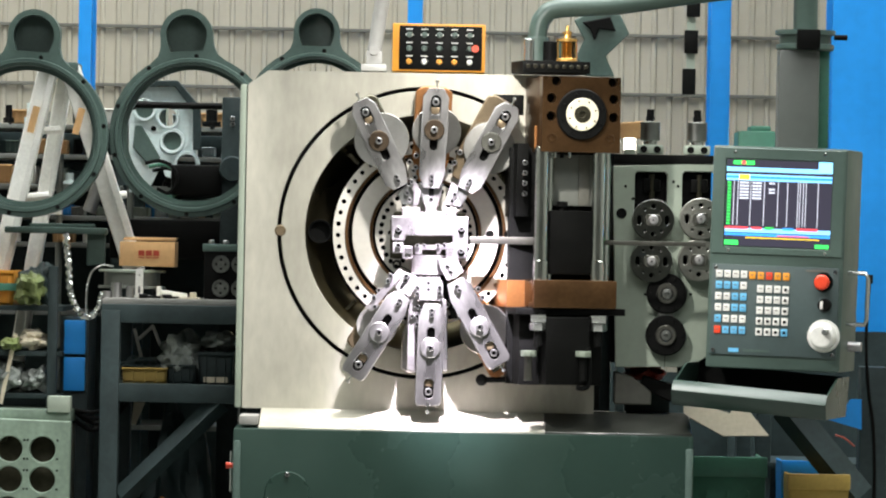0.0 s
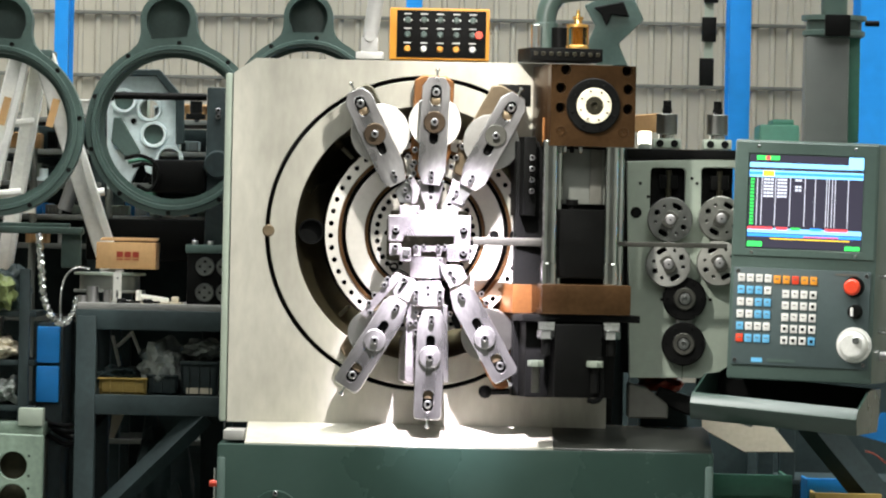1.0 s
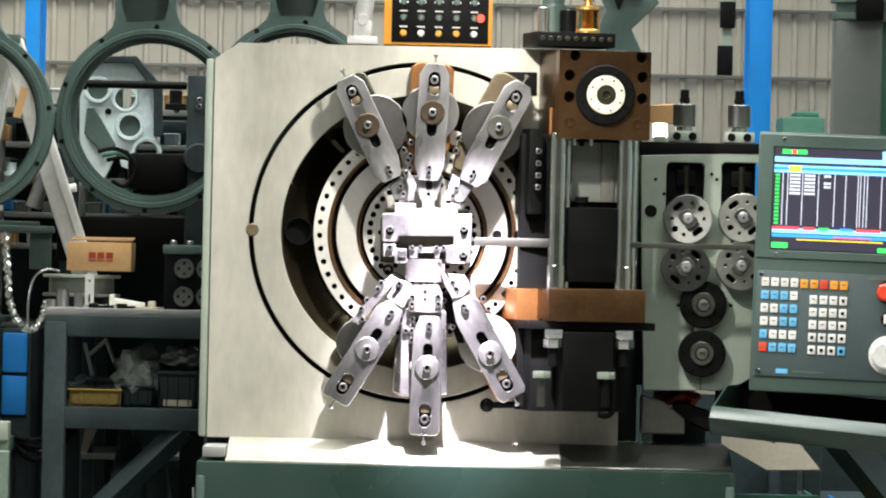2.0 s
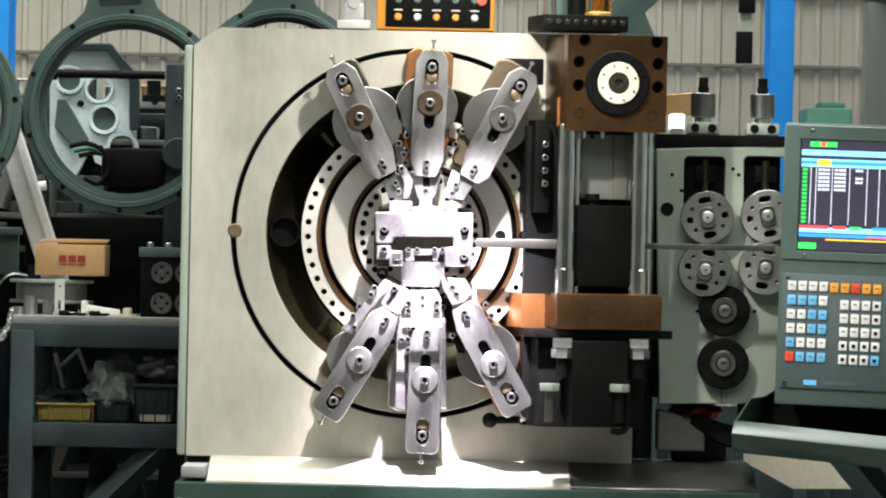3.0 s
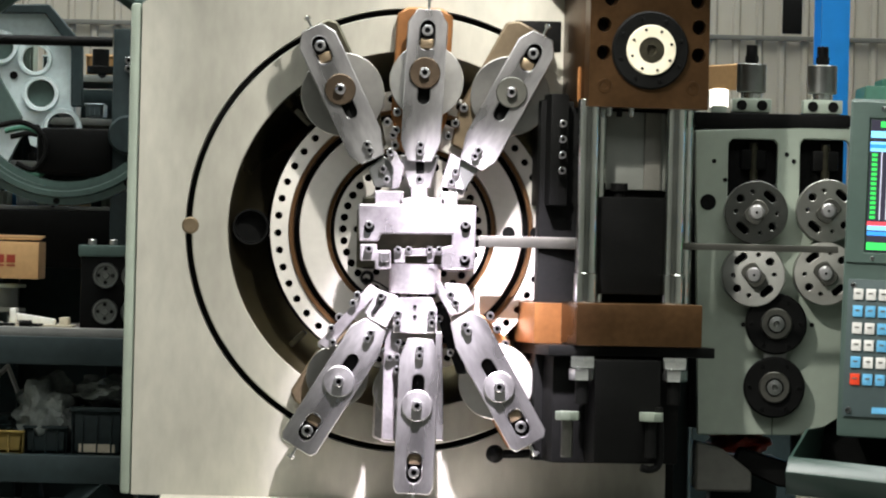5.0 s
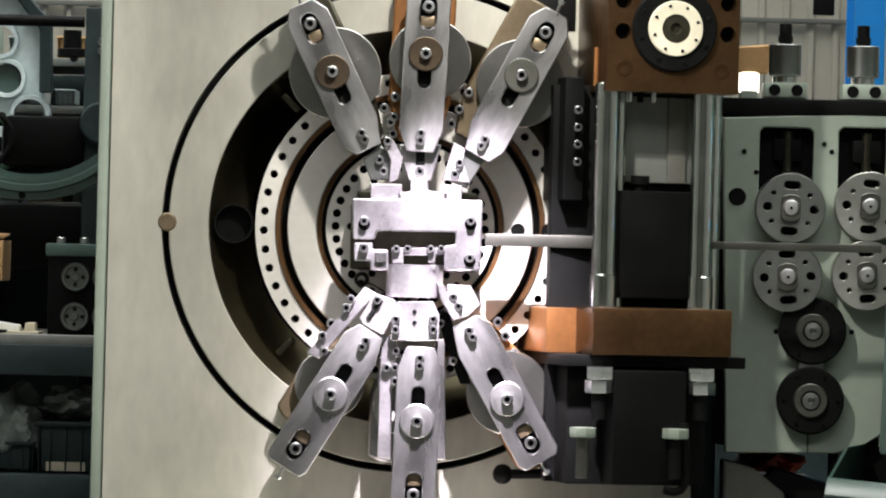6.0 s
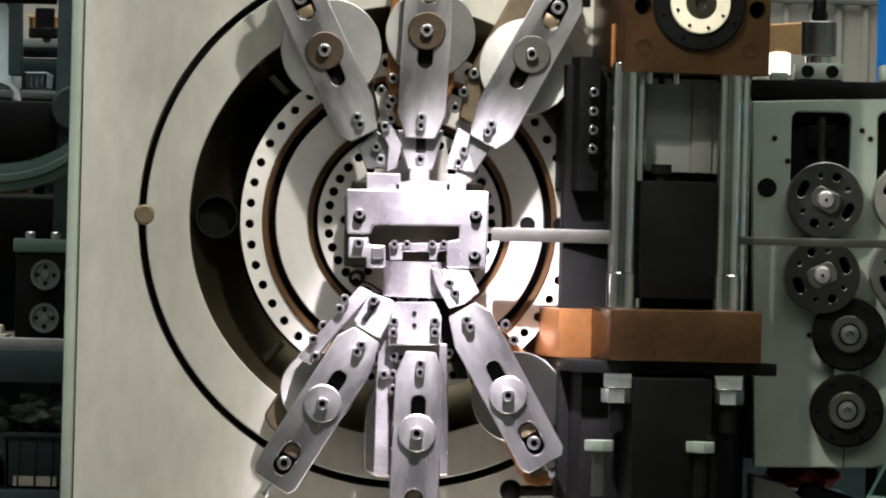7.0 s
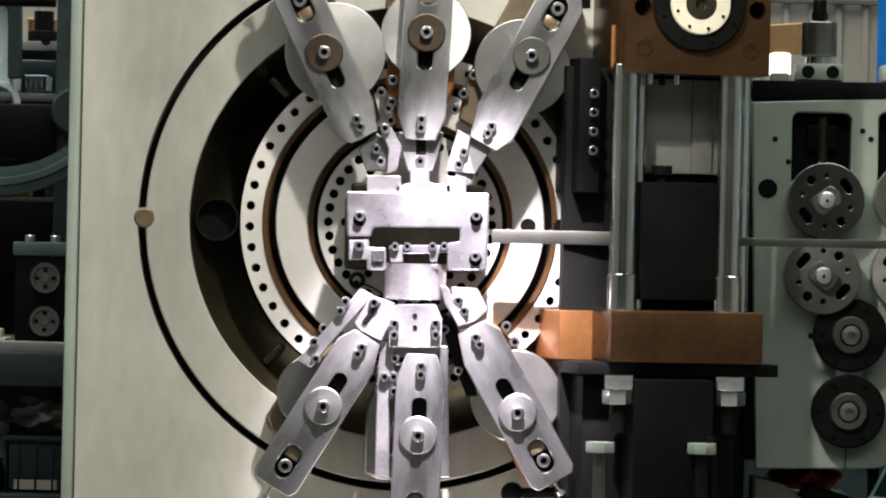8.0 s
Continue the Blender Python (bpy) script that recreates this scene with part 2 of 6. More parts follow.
def arc_points(pts, n=6):
    """A smooth line through points (Catmull-Rom)."""
    p = [Vector(q) for q in pts]
    p = [2 * p[0] - p[1]] + p + [2 * p[-1] - p[-2]]
    out = []
    for i in range(1, len(p) - 2):
        for k in range(n):
            t = k / n
            out.append(0.5 * (2 * p[i] + (p[i + 1] - p[i - 1]) * t + (2 * p[i - 1] - 5 * p[i] + 4 * p[i + 1] - p[i + 2]) * t ** 2
                              + (3 * p[i] - p[i - 1] - 3 * p[i + 1] + p[i + 2]) * t ** 3))
    return out + [p[-2]]


SCREWS = {}


def screw(parent, x, z, y, r, length=0.01, material=None, name="cap_screw"):
    """A socket-head cap screw that faces the front; its head's back lies at y."""
    material = material or SCREWSTEEL
    key = (round(r, 4), round(length, 4), material.name)
    if key not in SCREWS:
        bm = lathe([(0, -length + r * 0.9), (r * 0.48, -length + r * 0.8), (r * 0.52, -length), (r * 0.84, -length), (r, -length + r * 0.2), (r, 0), (0, 0)], 14)
        for f in bm.faces:
            f.material_index = 1 if math.hypot(f.calc_center_median().x, f.calc_center_median().z) < r * 0.53 and f.calc_center_median().y < -length * 0.1 else 0
        SCREWS[key] = finish("cap_screw", bm, material)
        SCREWS[key].materials.append(BLACK)
    return part(name, SCREWS[key], None, parent, at=(x, y, z))


# a flat black disc: the shade of a bore, painted on the surface
def dark_hole(parent, x, z, y, r, name="bore"):
    key = ("hole", round(r, 4))
    if key not in SCREWS:
        SCREWS[key] = finish("bore", lathe([(0, -0.0006), (r, -0.0006), (r * 1.06, 0.0003)], 18), BLACK)
    return part(name, SCREWS[key], None, parent, at=(x, y, z))


# ---- the hall ----
def corrugated(x0, x1, z0, z1, y, pitch, deep):
    bm = bmesh.new()
    xs, x = [], x0
    while x < x1:
        xs += [(x, 0), (x + pitch * 0.62, 0), (x + pitch * 0.72, deep), (x + pitch * 0.9, deep)]
        x += pitch
    lo = [bm.verts.new((a, y - b, z0)) for a, b in xs]
    hi = [bm.verts.new((a, y - b, z1)) for a, b in xs]
    lb, hb = [bm.verts.new((a, y + 0.06, z0)) for a, b in xs], [bm.verts.new((a, y + 0.06, z1)) for a, b in xs]
    for i in range(len(xs) - 1):
        bm.faces.new((lo[i], lo[i + 1], hi[i + 1], hi[i]))
        bm.faces.new((lb[i + 1], lb[i], hb[i], hb[i + 1]))
        bm.faces.new((hi[i], hi[i + 1], hb[i + 1], hb[i]))
        bm.faces.new((lo[i + 1], lo[i], lb[i], lb[i + 1]))
    return bm


def build_hall():
    floor = part("floor", box(10.2, 16.2, 0.1, 0, (0, -6.0, -0.05)), CONCRETE)
    tagged(floor, "grey concrete workshop floor", "floor", kind="structure")
    back = part("wall_back", finish("wall_back", corrugated(-5, 5, 0, 5, 1.9, 0.042, 0.007), SHEET, False), None)
    tagged(back, "cream corrugated metal sheet wall of the workshop", "wall", kind="structure")
    for z in (1.8105, 1.6585, 2.4):
        g = part("wall_girt", box(10, 0.008, 0.009, 0.002, (0, 1.889, z)), GIRT)
        tagged(g, "thin horizontal steel girt on the sheet wall", "girt", "wall girts", "structure")
    for nm, sx, sy, c in (("wall_left", 0.1, 16, (-5.05, -6.0, 2.5)), ("wall_right", 0.1, 16, (5.05, -6.0, 2.5)), ("wall_front", 10, 0.1, (0, -14.05, 2.5))):
        w = part(nm, box(sx, sy, 5, 0, c), PLASTER)
        tagged(w, "plain plastered workshop wall", "wall", kind="structure")
    # roof with two openings
    bm = bmesh.new()
    for x0, x1, y0, y1 in ((-5, 5, 1.4, 2.0), (-5, 5, -4.4, -1.6), (-5, 5, -14, -7.6), (-5, -3.1, -1.6, 1.4), (3.1, 5, -1.6, 1.4), (-5, -3.1, -7.6, -4.4), (3.1, 5, -7.6, -4.4)):
        bmesh.ops.create_cube(bm, size=1, matrix=Matrix.Translation(((x0 + x1) / 2, (y0 + y1) / 2, 5.05)) @ Matrix.Diagonal((x1 - x0, y1 - y0, 0.1, 1)))
    tagged(part("ceiling", bm, PLASTER), "plain roof with long roof lights", "ceiling", kind="structure")


def column(name, u0, u1, y, deep, label):
    w = u1 - u0
    c = thing(name, ((u0 + u1) / 2, y, 0), label, "column", kind="structure")
    part("flange", box(w, 0.012, 4.9, 0.002, (0, 0, 2.45)), BLUE, c)
    part("web", box(0.01, deep, 4.9, 0.001, (w * 0.05, deep / 2 + 0.006, 2.45)), BLUE, c)
    part("back_flange", box(w, 0.012, 4.9, 0.002, (0, deep + 0.012, 2.45)), BLUE, c)
    return c


build_hall()
column("blue_column", 0.6618, 0.7114, 1.5, 0.16, "bright blue painted steel column before the wall")
column("blue_column", 0.9437, 1.1485, 1.2, 0.2, "wide bright blue painted steel column")
column("blue_column", -0.0996, -0.0627, 1.5, 0.16, "narrow blue painted steel column behind the machine")
column("blue_column", -0.9244, -0.8918, 1.5, 0.16, "narrow blue steel column behind the ladder")


# ---- the forming machine ----
CX, CZ = -0.0432, 1.2842


def build_machine():
    mc = thing("forming_machine", (CX, 0, 0), "wire forming machine with pale steel face plate, dark green base", "machine")
    x0, x1 = -0.4379-CX, 0.3397-CX
    zb, zt = 0.8903, 1.638
    ch = 0.045
    c = CZ
    outer = [(x0, zb), (x1, zb), (x1, zt), (x0 + ch, zt), (x0, zt - ch * 0.7)]
    hole = circle(-0.0025, c, 0.26, 96)
    rg, ri, gx = 0.3237, 0.3143, -0.00125
    part("face_plate", prism(outer, [circle(gx, c, rg, 160)], 0.0, 0.05, 0.0), PLATE, mc, "ground pale steel face plate with chamfered corner")
    part("plate_ring", prism(circle(gx, c, ri, 160), [hole], 0.0, 0.05, 0.0015), PLATE, mc, "ground steel ring inside the groove")
    # the groove ends at its stop; beyond that the plate runs on
    angles = [radians(-52 + 115.5 * k / 40) for k in range(41)]
    part("plate_bridge", prism([(gx + rg * math.cos(a), c + rg * math.sin(a)) for a in angles] + [(gx + ri * math.cos(a), c + ri * math.sin(a)) for a in reversed(angles)], [], 0.0, 0.05), PLATE, mc)
    # the shade deep in the groove is put into the floor's black colour
    part("groove_floor", lathe([(rg + 0.001, 0.034), (ri - 0.001, 0.034)], 128), BLACK, mc, "groove floor painted black as its shade", at=(gx, 0, c))
    part("plate_edge", box(0.01625, 0.02, zt - zb - ch * 0.7, 0.006, (x0 - 0.00875, 0.014, (zb + zt - ch * 0.7) / 2)), FEED, mc, "bright chamfered plate edge")
    for a, r in ((180, 9), (63.5, 9)):
        part("groove_stop", lathe([(0, -0.003), (0.01, -0.003), (0.0125, 0.0), (0.0125, 0.004)], 20), OLIVE if a > 90 else PLATE, mc,
             at=(0.3175 * math.cos(radians(a)), 0, c + 0.3175 * math.sin(radians(a))))
    # recess behind the opening
    part("recess_wall", lathe([(0.26, 0.0), (0.2575, 0.012), (0.249, 0.034), (0.236, 0.062), (0.221, 0.086), (0.207, 0.1)], 128), RECESS, mc, "dark oily recess round the turntable", at=(-0.0025, 0.001, c))
    # floor coloured black for the shade behind the arms
    part("recess_floor", lathe([(0.208, 0.099), (0.206, 0.12), (0.15, 0.12)], 96), BLACK, mc, "recess floor painted black as its shade", at=(-0.0025, 0.001, c))
    part("recess_port", lathe([(0, 0.02), (0.0225, 0.02), (0.02375, 0), (0.02625, 0.0), (0.02625, 0.06)], 28), BLACK, mc, at=(-0.23, 0.012, c))
    for i in range(2):
        a = radians(135 + 90 * i)
        part("recess_rib", box(0.03, 0.08, 0.00875, 0.003), DARK, mc, at=(0.225 * math.cos(a), 0.085, c + 0.23 * math.sin(a)), turn=(0, -math.degrees(a), 0))
    # turntable: stepped rings with bolt holes
    d = 0.00375
    holes = [circle(d + 0.19375 * math.cos(math.tau * i / 48 + 0.04), c + 0.19375 * math.sin(math.tau * i / 48 + 0.04), 0.0055, 10) for i in range(48)]
    part("outer_ring", prism(circle(d, c, 0.205, 96), [circle(d, c, 0.17875, 96)] + holes, 0.004, 0.06), DISC, mc, "steel ring with a row of bolt holes")
    # black backing: shade painted behind the bolt holes
    part("ring_backing", lathe([(0.20375, 0.062), (0.1775, 0.062)], 64), BLACK, mc, at=(d, 0, c))
    part("bronze_rim", lathe([(0.17875, 0.006), (0.17875, 0.03), (0.17125, 0.03), (0.17125, 0.002), (0.1725, 0.0), (0.1775, 0.0), (0.17875, 0.006)], 96), RIM, mc, "bronze bearing rim", at=(d, 0, c))
    # black disc that paints the shade in the gap between the rings
    part("dark_gap", lathe([(0.17125, 0.03), (0.16, 0.03)], 96), BLACK, mc, at=(d, 0, c))
    part("middle_ring", lathe([(0.1625, 0.05), (0.1625, 0.002), (0.16125, 0.0), (0.125, 0.0), (0.12375, 0.002), (0.12375, 0.05)], 96), DISC, mc, at=(d, 0, c))
    part("bronze_rim", lathe([(0.12375, 0.012), (0.1175, 0.012), (0.1175, 0.04)], 96), RIM, mc, at=(d, 0, c))
    # same painted shade in the inner gap
    part("dark_gap", lathe([(0.11875, 0.02), (0.105, 0.02)], 96), BLACK, mc, at=(d, 0, c))
    holes = [circle(d + 0.09875 * math.cos(math.tau * i / 36), c + 0.09875 * math.sin(math.tau * i / 36), 0.00575, 10) for i in range(36)]
    holes += [circle(d + 0.07875 * math.cos(math.tau * i / 14), c + 0.07875 * math.sin(math.tau * i / 14), 0.00525, 10) for i in range(14)]
    part("inner_disc", prism(circle(d, c, 0.11125, 96), holes, -0.004, 0.03), DISC, mc, "inner steel disc with two rows of bolt holes")
    # black backing: shade painted behind the inner disc's holes
    part("disc_backing", lathe([(0, 0.031), (0.11, 0.031)], 48), BLACK, mc, at=(d, 0, c))
    for s in (1,):
        part("rim_stop", lathe([(0, -0.004), (0.00875, -0.004), (0.01, 0.004)], 16), BLACK, mc, at=(d + s * 0.1425, -0.001, c))
        part("rim_stop", lathe([(0, -0.004), (0.00875, -0.004), (0.01, 0.004)], 16), BLACK, mc, at=(d + s * 0.1825, 0.0, c))
    part("machine_body", box(0.3802-CX - x0 - 0.02, 0.5, zt - zb - 0.03, 0.006, ((0.3802-CX + x0) / 2 + 0.01, 0.4, (zt + zb) / 2 - 0.012)), BENCH, mc, "dark body behind the face plate")
    # base with its sloping drip tray
    bx0, bx1 = -0.4488-CX, 0.5535-CX
    zf = 0.8555
    part("base", box(bx1 - bx0, 0.762, zf - 0.004, 0.004, ((bx0 + bx1) / 2, 0.209, (zf - 0.004) / 2)), GREEN, mc, "dark green painted sheet steel base")
    tray = prism([(-0.165, zf - 0.012), (-0.165, zf), (-0.155, zf + 0.003), (-0.005, zb + 0.001), (0.2, zb + 0.001), (0.2, zf - 0.012)], [], -0.395-CX, 0.2296-CX, 0.002)
    for v in tray.verts:
        v.co = (v.co.y, v.co.x, v.co.z)
    part("tray_ledge", box(-0.397-CX - bx0 - 0.01, 0.15, 0.02, 0.003, ((-0.397-CX + bx0 + 0.01) / 2, -0.075, zb - 0.022)), CONCRETE, mc, "stained pale ledge under the plate")
    part("drip_tray", tray, PLATE, mc, "bright worn sloping drip tray")
    # right end of the tray: the press's cast shadow, painted as a darker piece
    dt = prism([(-0.165, zf - 0.012), (-0.165, zf), (-0.155, zf + 0.003), (-0.005, zb + 0.001), (0.2, zb + 0.001), (0.2, zf - 0.012)], [], 0.2296-CX, bx1 - 0.003, 0.002)
    for v in dt.verts:
        v.co = (v.co.y, v.co.x, v.co.z)
    part("dark_tray_end", dt, SHADETRAY, mc, "end of the drip tray painted dark as the press's shadow")
    # rounded corner bars with the edge highlight put into their lighter green
    for xe in (bx0 + 0.0085, bx1 - 0.0085):
        part("corner_edge", box(0.017, 0.02, zf - 0.03, 0.006, (xe, -0.166, (zf - 0.03) / 2)), EDGEGREEN, mc, "corner edge of the base, painted lighter as its highlight")
    cov = 0.05
    part("round_cover", lathe([(0, -0.004), (cov - 0.002, -0.004), (cov, 0.0), (cov, 0.01)], 40), GREEN, mc, at=(-0.3297-CX, -0.172, 0.7098))
    for a in (90, 200, 340):
        screw(mc, -0.3297-CX + cov * 0.86 * math.cos(radians(a)), 0.7098 + cov * 0.86 * math.sin(radians(a)), -0.176, 0.0055, 0.006)
    part("pull_knob", rod(0.007, 0.02, 14, "X"), RED, mc, "small red plastic knob", at=(bx0 - 0.018, -0.1, 0.7674))
    part("side_rail", tube([(bx0 - 0.006, -0.1, 0.7988), (bx0 - 0.006, -0.1, 0.71)], 0.004), CHROME, mc)
    # black clearance cut and the clamp lever on the plate
    part("clearance_cut", box(0.0675, 0.003, 0.045, 0.012, (0.1389-CX, -0.0005, 1.5715)), BLACK, mc)
    lv = part("clamp_lever", tube([(0.1005-CX, -0.03, 0.9631), (0.178-CX, -0.03, 0.9659)], 0.0065, 10), BLACK, mc, "black clamp lever with ball knob")
    part("ball_knob", lathe([(0, -0.0135)] + [(0.0135 * math.sin(a), -0.0135 * math.cos(a)) for a in [math.pi * i / 10 for i in range(1, 10)]] + [(0, 0.0135)], 18), BLACK, lv,
         at=(0.0905-CX, -0.03, 0.9629))
    return mc


build_machine()


def arm_outline(w, length, skew, cut):
    h = w / 2
    return [(-h * 0.62, 0), (h * 0.62, 0), (h, length * 0.13 * (1 + skew)), (h, length - h * 0.7 * cut), (h * (1 - 0.45 * cut), length), (-h * (1 - 0.45 * cut), length), (-h, length - h * 0.7 * cut), (-h, length * 0.13 * (1 - skew))]


def forming_slide(tip, end, slide_mat, cam_at, cam_r, skew=0.0, washer=WASHER, side=1, washer_at=0.6, body_off=0.0, body_w=1.3, y=-0.09, body_len=1.0):
    """One tool arm on its slide: tip and end are the middle of its ends in x and z."""
    (tx, tz), (ex, ez) = tip, end
    ang = math.degrees(math.atan2(ex - tx, ez - tz))
    length = math.hypot(ex - tx, ez - tz)
    w = 0.0575
    house = thing("slide_housing", (tx, 0, tz), "oily bronze slide housing with a round steel cam", "slide housing", "slide housings", turn=(0, ang, 0))
    part("slide_body", prism([(-w * body_w * 0.3 + body_off, length * 0.06), (w * body_w * 0.3 + body_off, length * 0.06), (w * body_w / 2 + body_off, length * 0.3), (w * body_w / 2 + body_off, length * 0.97 * body_len), (w * body_w * 0.3 + body_off, length * 1.02 * body_len), (-w * body_w * 0.3 + body_off, length * 1.02 * body_len), (-w * body_w / 2 + body_off, length * 0.97 * body_len), (-w * body_w / 2 + body_off, length * 0.3)], [], -0.045, -0.002, 0.003), slide_mat, house)
    part("slide_bed", box(w * 0.8, 0.03, length * 0.8, 0.003, (body_off * 0.2, -0.052, length * 0.55)), DARK, house)
    for k in (0.1, 0.2, 0.32):
        screw(house, side * w * 0.56 + body_off, length * k, -0.045, 0.0065, 0.012)
    disc = part("cam_disc", prism(circle(0, 0.006, cam_r, 48), [circle(0, 0, 0.012, 20)], -0.009, 0.0, 0.001), CAM, house, "polished round eccentric cam", at=(cam_at[0], -0.055, cam_at[1]))
    arm = thing("tool_arm", (tx, y, tz), "milled steel tool arm with two slots, washer and cap screws", "tool arm", "tool arms", turn=(0, ang, 0))
    sw = 0.0175
    zw = length * washer_at
    part("arm_plate", prism(arm_outline(w, length, skew, 1.0 if tz > 1.3 else 0.45), [slot(0, length * 0.83, sw * 1.25, length * 0.2), slot(0, zw - 0.0125, sw, 0.065)], -0.016, 0.0, 0.0013), ARM, arm)
    part("slot_block", box(sw * 1.1, 0.01, length * 0.07, 0.003, (0, -0.004, length * 0.775)), OLIVE, arm)
    # black backing that paints the shade seen in the two slots
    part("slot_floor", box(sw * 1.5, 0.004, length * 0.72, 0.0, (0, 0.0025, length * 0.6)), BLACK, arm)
    wa = part("washer", lathe([(0.004, -0.006), (0.02125, -0.006), (0.0225, -0.005), (0.0225, 0)], 28), washer, arm, at=(0, -0.016, zw))
    screw(wa, 0, 0, -0.006, 0.0075, 0.012)
    screw(arm, 0, length * 0.86, -0.004, 0.00813, 0.016)
    for k in (0.055, 0.1):
        screw(arm, 0.00375 * skew, length * k + 0.002, -0.016, 0.00575, 0.009)
    part("end_screw", rod(0.0022, 0.018, 10, "Z"), CHROME, arm, at=(0, -0.008, length))
    part("end_nut", lathe([(0, 0), (0.005, 0), (0.005, 0.005), (0, 0.005)], 6, "Z"), CHROME, arm, at=(0, -0.008, length + 0.012))
    return arm, disc


ARMS = {}
ARMS["upper_one"] = forming_slide((-0.0955, 1.3845), (-0.1883, 1.5723), DARK, (0.006, 0.105), 0.0605, 0.3, WASHER, 1, 0.53, 0.009, 1.0)
ARMS["upper_two"] = forming_slide((-0.0286, 1.3833), (-0.0204, 1.6027), COPPER, (0, 0.1225), 0.05375, 0.0, WASHER, -1, 0.58, -0.005, 1.42)
ARMS["upper_three"] = forming_slide((0.0458, 1.3797), (0.145, 1.5687), OLIVE, (-0.0025, 0.11), 0.0575, -0.3, DIMSTEEL, -1, 0.56, -0.0175, 1.35)
ARMS["lower_one"] = forming_slide((-0.086, 1.148), (-0.1953, 0.9687), OLIVE, (0.0125, 0.09375), 0.045, -0.3, ARM, 1, 0.46, 0.0175, 1.2, -0.115, 0.74)
ARMS["lower_two"] = forming_slide((-0.0212, 1.1294), (-0.0269, 0.9063), TOOL, (0.02, 0.08125), 0.0425, 0.0, ARM, 1, 0.43, 0.0175, 1.6, -0.115, 0.68)
ARMS["lower_three"] = forming_slide((0.0364, 1.1627), (0.1402, 0.9813), COPPER, (-0.0025, 0.1025), 0.055, 0.3, ARM, -1, 0.55, -0.005, 1.3, -0.115)


def build_mandrel():
    md = thing("mandrel_head", (CX, 0, CZ), "bright tool steel mandrel block with a wide slot and cap screws", "tool head")
    y = -0.125

    def P(*pts):
        return [(x - CX, z - CZ) for x, z in pts]
    part("guide_plate", prism(P((-0.1149, 1.3201), (0.0545, 1.3216), (0.0541, 1.2302), (0.0067, 1.229), (0.0059, 1.2617), (0.0206, 1.2634), (0.0208, 1.2794), (-0.0819, 1.2782), (-0.0843, 1.2674), (-0.1123, 1.2668)), [], y, y + 0.03, 0.002), TOOL, md, "bright slotted guide plate")
    part("back_plate", prism(P((-0.1174, 1.314), (0.0532, 1.3182), (0.0527, 1.2295), (-0.1167, 1.228)), [], y + 0.07, y + 0.09, 0.002), DARK, md)
    part("clamp_block", prism(P((-0.1108, 1.2628), (-0.0868, 1.2634), (-0.0866, 1.254), (-0.0666, 1.2545), (-0.066, 1.2279), (-0.0886, 1.2273), (-0.0889, 1.2393), (-0.1103, 1.2388)), [], y + 0.004, y + 0.03, 0.0015), TOOL, md)
    part("clamp_pad", prism(P((-0.0825, 1.2515), (-0.0685, 1.2518), (-0.0682, 1.2385), (-0.0822, 1.2381)), [], y - 0.002, y + 0.006, 0.001), ARM, md)
    br = part("die_bar", prism(P((-0.0627, 1.2573), (0.008, 1.259), (0.0082, 1.2497), (-0.0038, 1.2494), (-0.0049, 1.2387), (-0.0142, 1.2385), (-0.0144, 1.2485), (-0.0464, 1.2477), (-0.0462, 1.2377), (-0.0609, 1.2373)), [], y + 0.006, y + 0.03, 0.001), TOOL, md)
    part("lower_bar", prism(P((-0.0521, 1.2349), (-0.0035, 1.2361), (-0.0033, 1.2301), (-0.052, 1.2289)), [], y + 0.003, y + 0.03, 0.001), TOOL, md)
    for u, v in ((-0.0982, 1.2911), (0.0398, 1.2945), (0.0397, 1.2465)):
        screw(md, u - CX, v - CZ, y, 0.00575, 0.012)
        part("counterbore", lathe([(0, -0.0006), (0.00775, -0.0006), (0.008, 0.001)], 20), BLACK, md, at=(u - CX, y, v - CZ - 0.00437))
    screw(md, -0.098-CX, 1.2564-CZ, y + 0.004, 0.00625, 0.014)
    for u, v in ((-0.056, 1.2561), (-0.0413, 1.2565), (-0.0113, 1.2572), (0.0027, 1.2576)):
        screw(br, u - CX, v - CZ, y + 0.006, 0.005, 0.008)
    part("mandrel_drum", lathe([(0, 0), (0.03625, 0), (0.0375, 0.001), (0.0375, 0.0425), (0, 0.0425)], 40, "Z"), TOOL, md, "turned steel drum under the guide plate", at=(-0.0313-CX, -0.09, 1.1909-CZ + 0.0025))
    part("hub_plate", box(0.16, 0.04, 0.105, 0.006, (0.0125, -0.03, -0.005)), DARK, md)
    for u, v in ((-0.1012, 1.2147), (-0.0112, 1.1954)):
        part("oil_fitting", lathe([(0.005, -0.01), (0.00875, -0.01), (0.01, -0.006), (0.01, 0.03)], 18), BLACK, md, at=(u - CX, -0.05, v - CZ))
    pts = [(-0.0957, 1.2108), (-0.0855, 1.2077), (-0.0739, 1.2012), (-0.0616, 1.1928)]
    part("thin_wire", tube(arc_points([(x - CX, -0.058, z - CZ) for x, z in pts]), 0.0012, 6), BLACK, md)
    return md


MANDREL = build_mandrel()


def tool(arm, name, pts, y0, y1, material, screws=(), label="", bevel=0.0012):
    """A tool part clamped to an arm; its outline is given in the plan of the face plate."""
    back = arm.matrix_basis.inverted()
    local = [back @ Vector((x, 0, z)) for x, z in pts]
    p = part(name, prism([(v.x, v.z) for v in local], [], y0 + 0.09, y1 + 0.09, bevel), material, arm, label)
    for x, z in screws:
        v = back @ Vector((x, 0, z))
        screw(p, v.x, v.z, y0 + 0.09, 0.00575, 0.009)
    return p


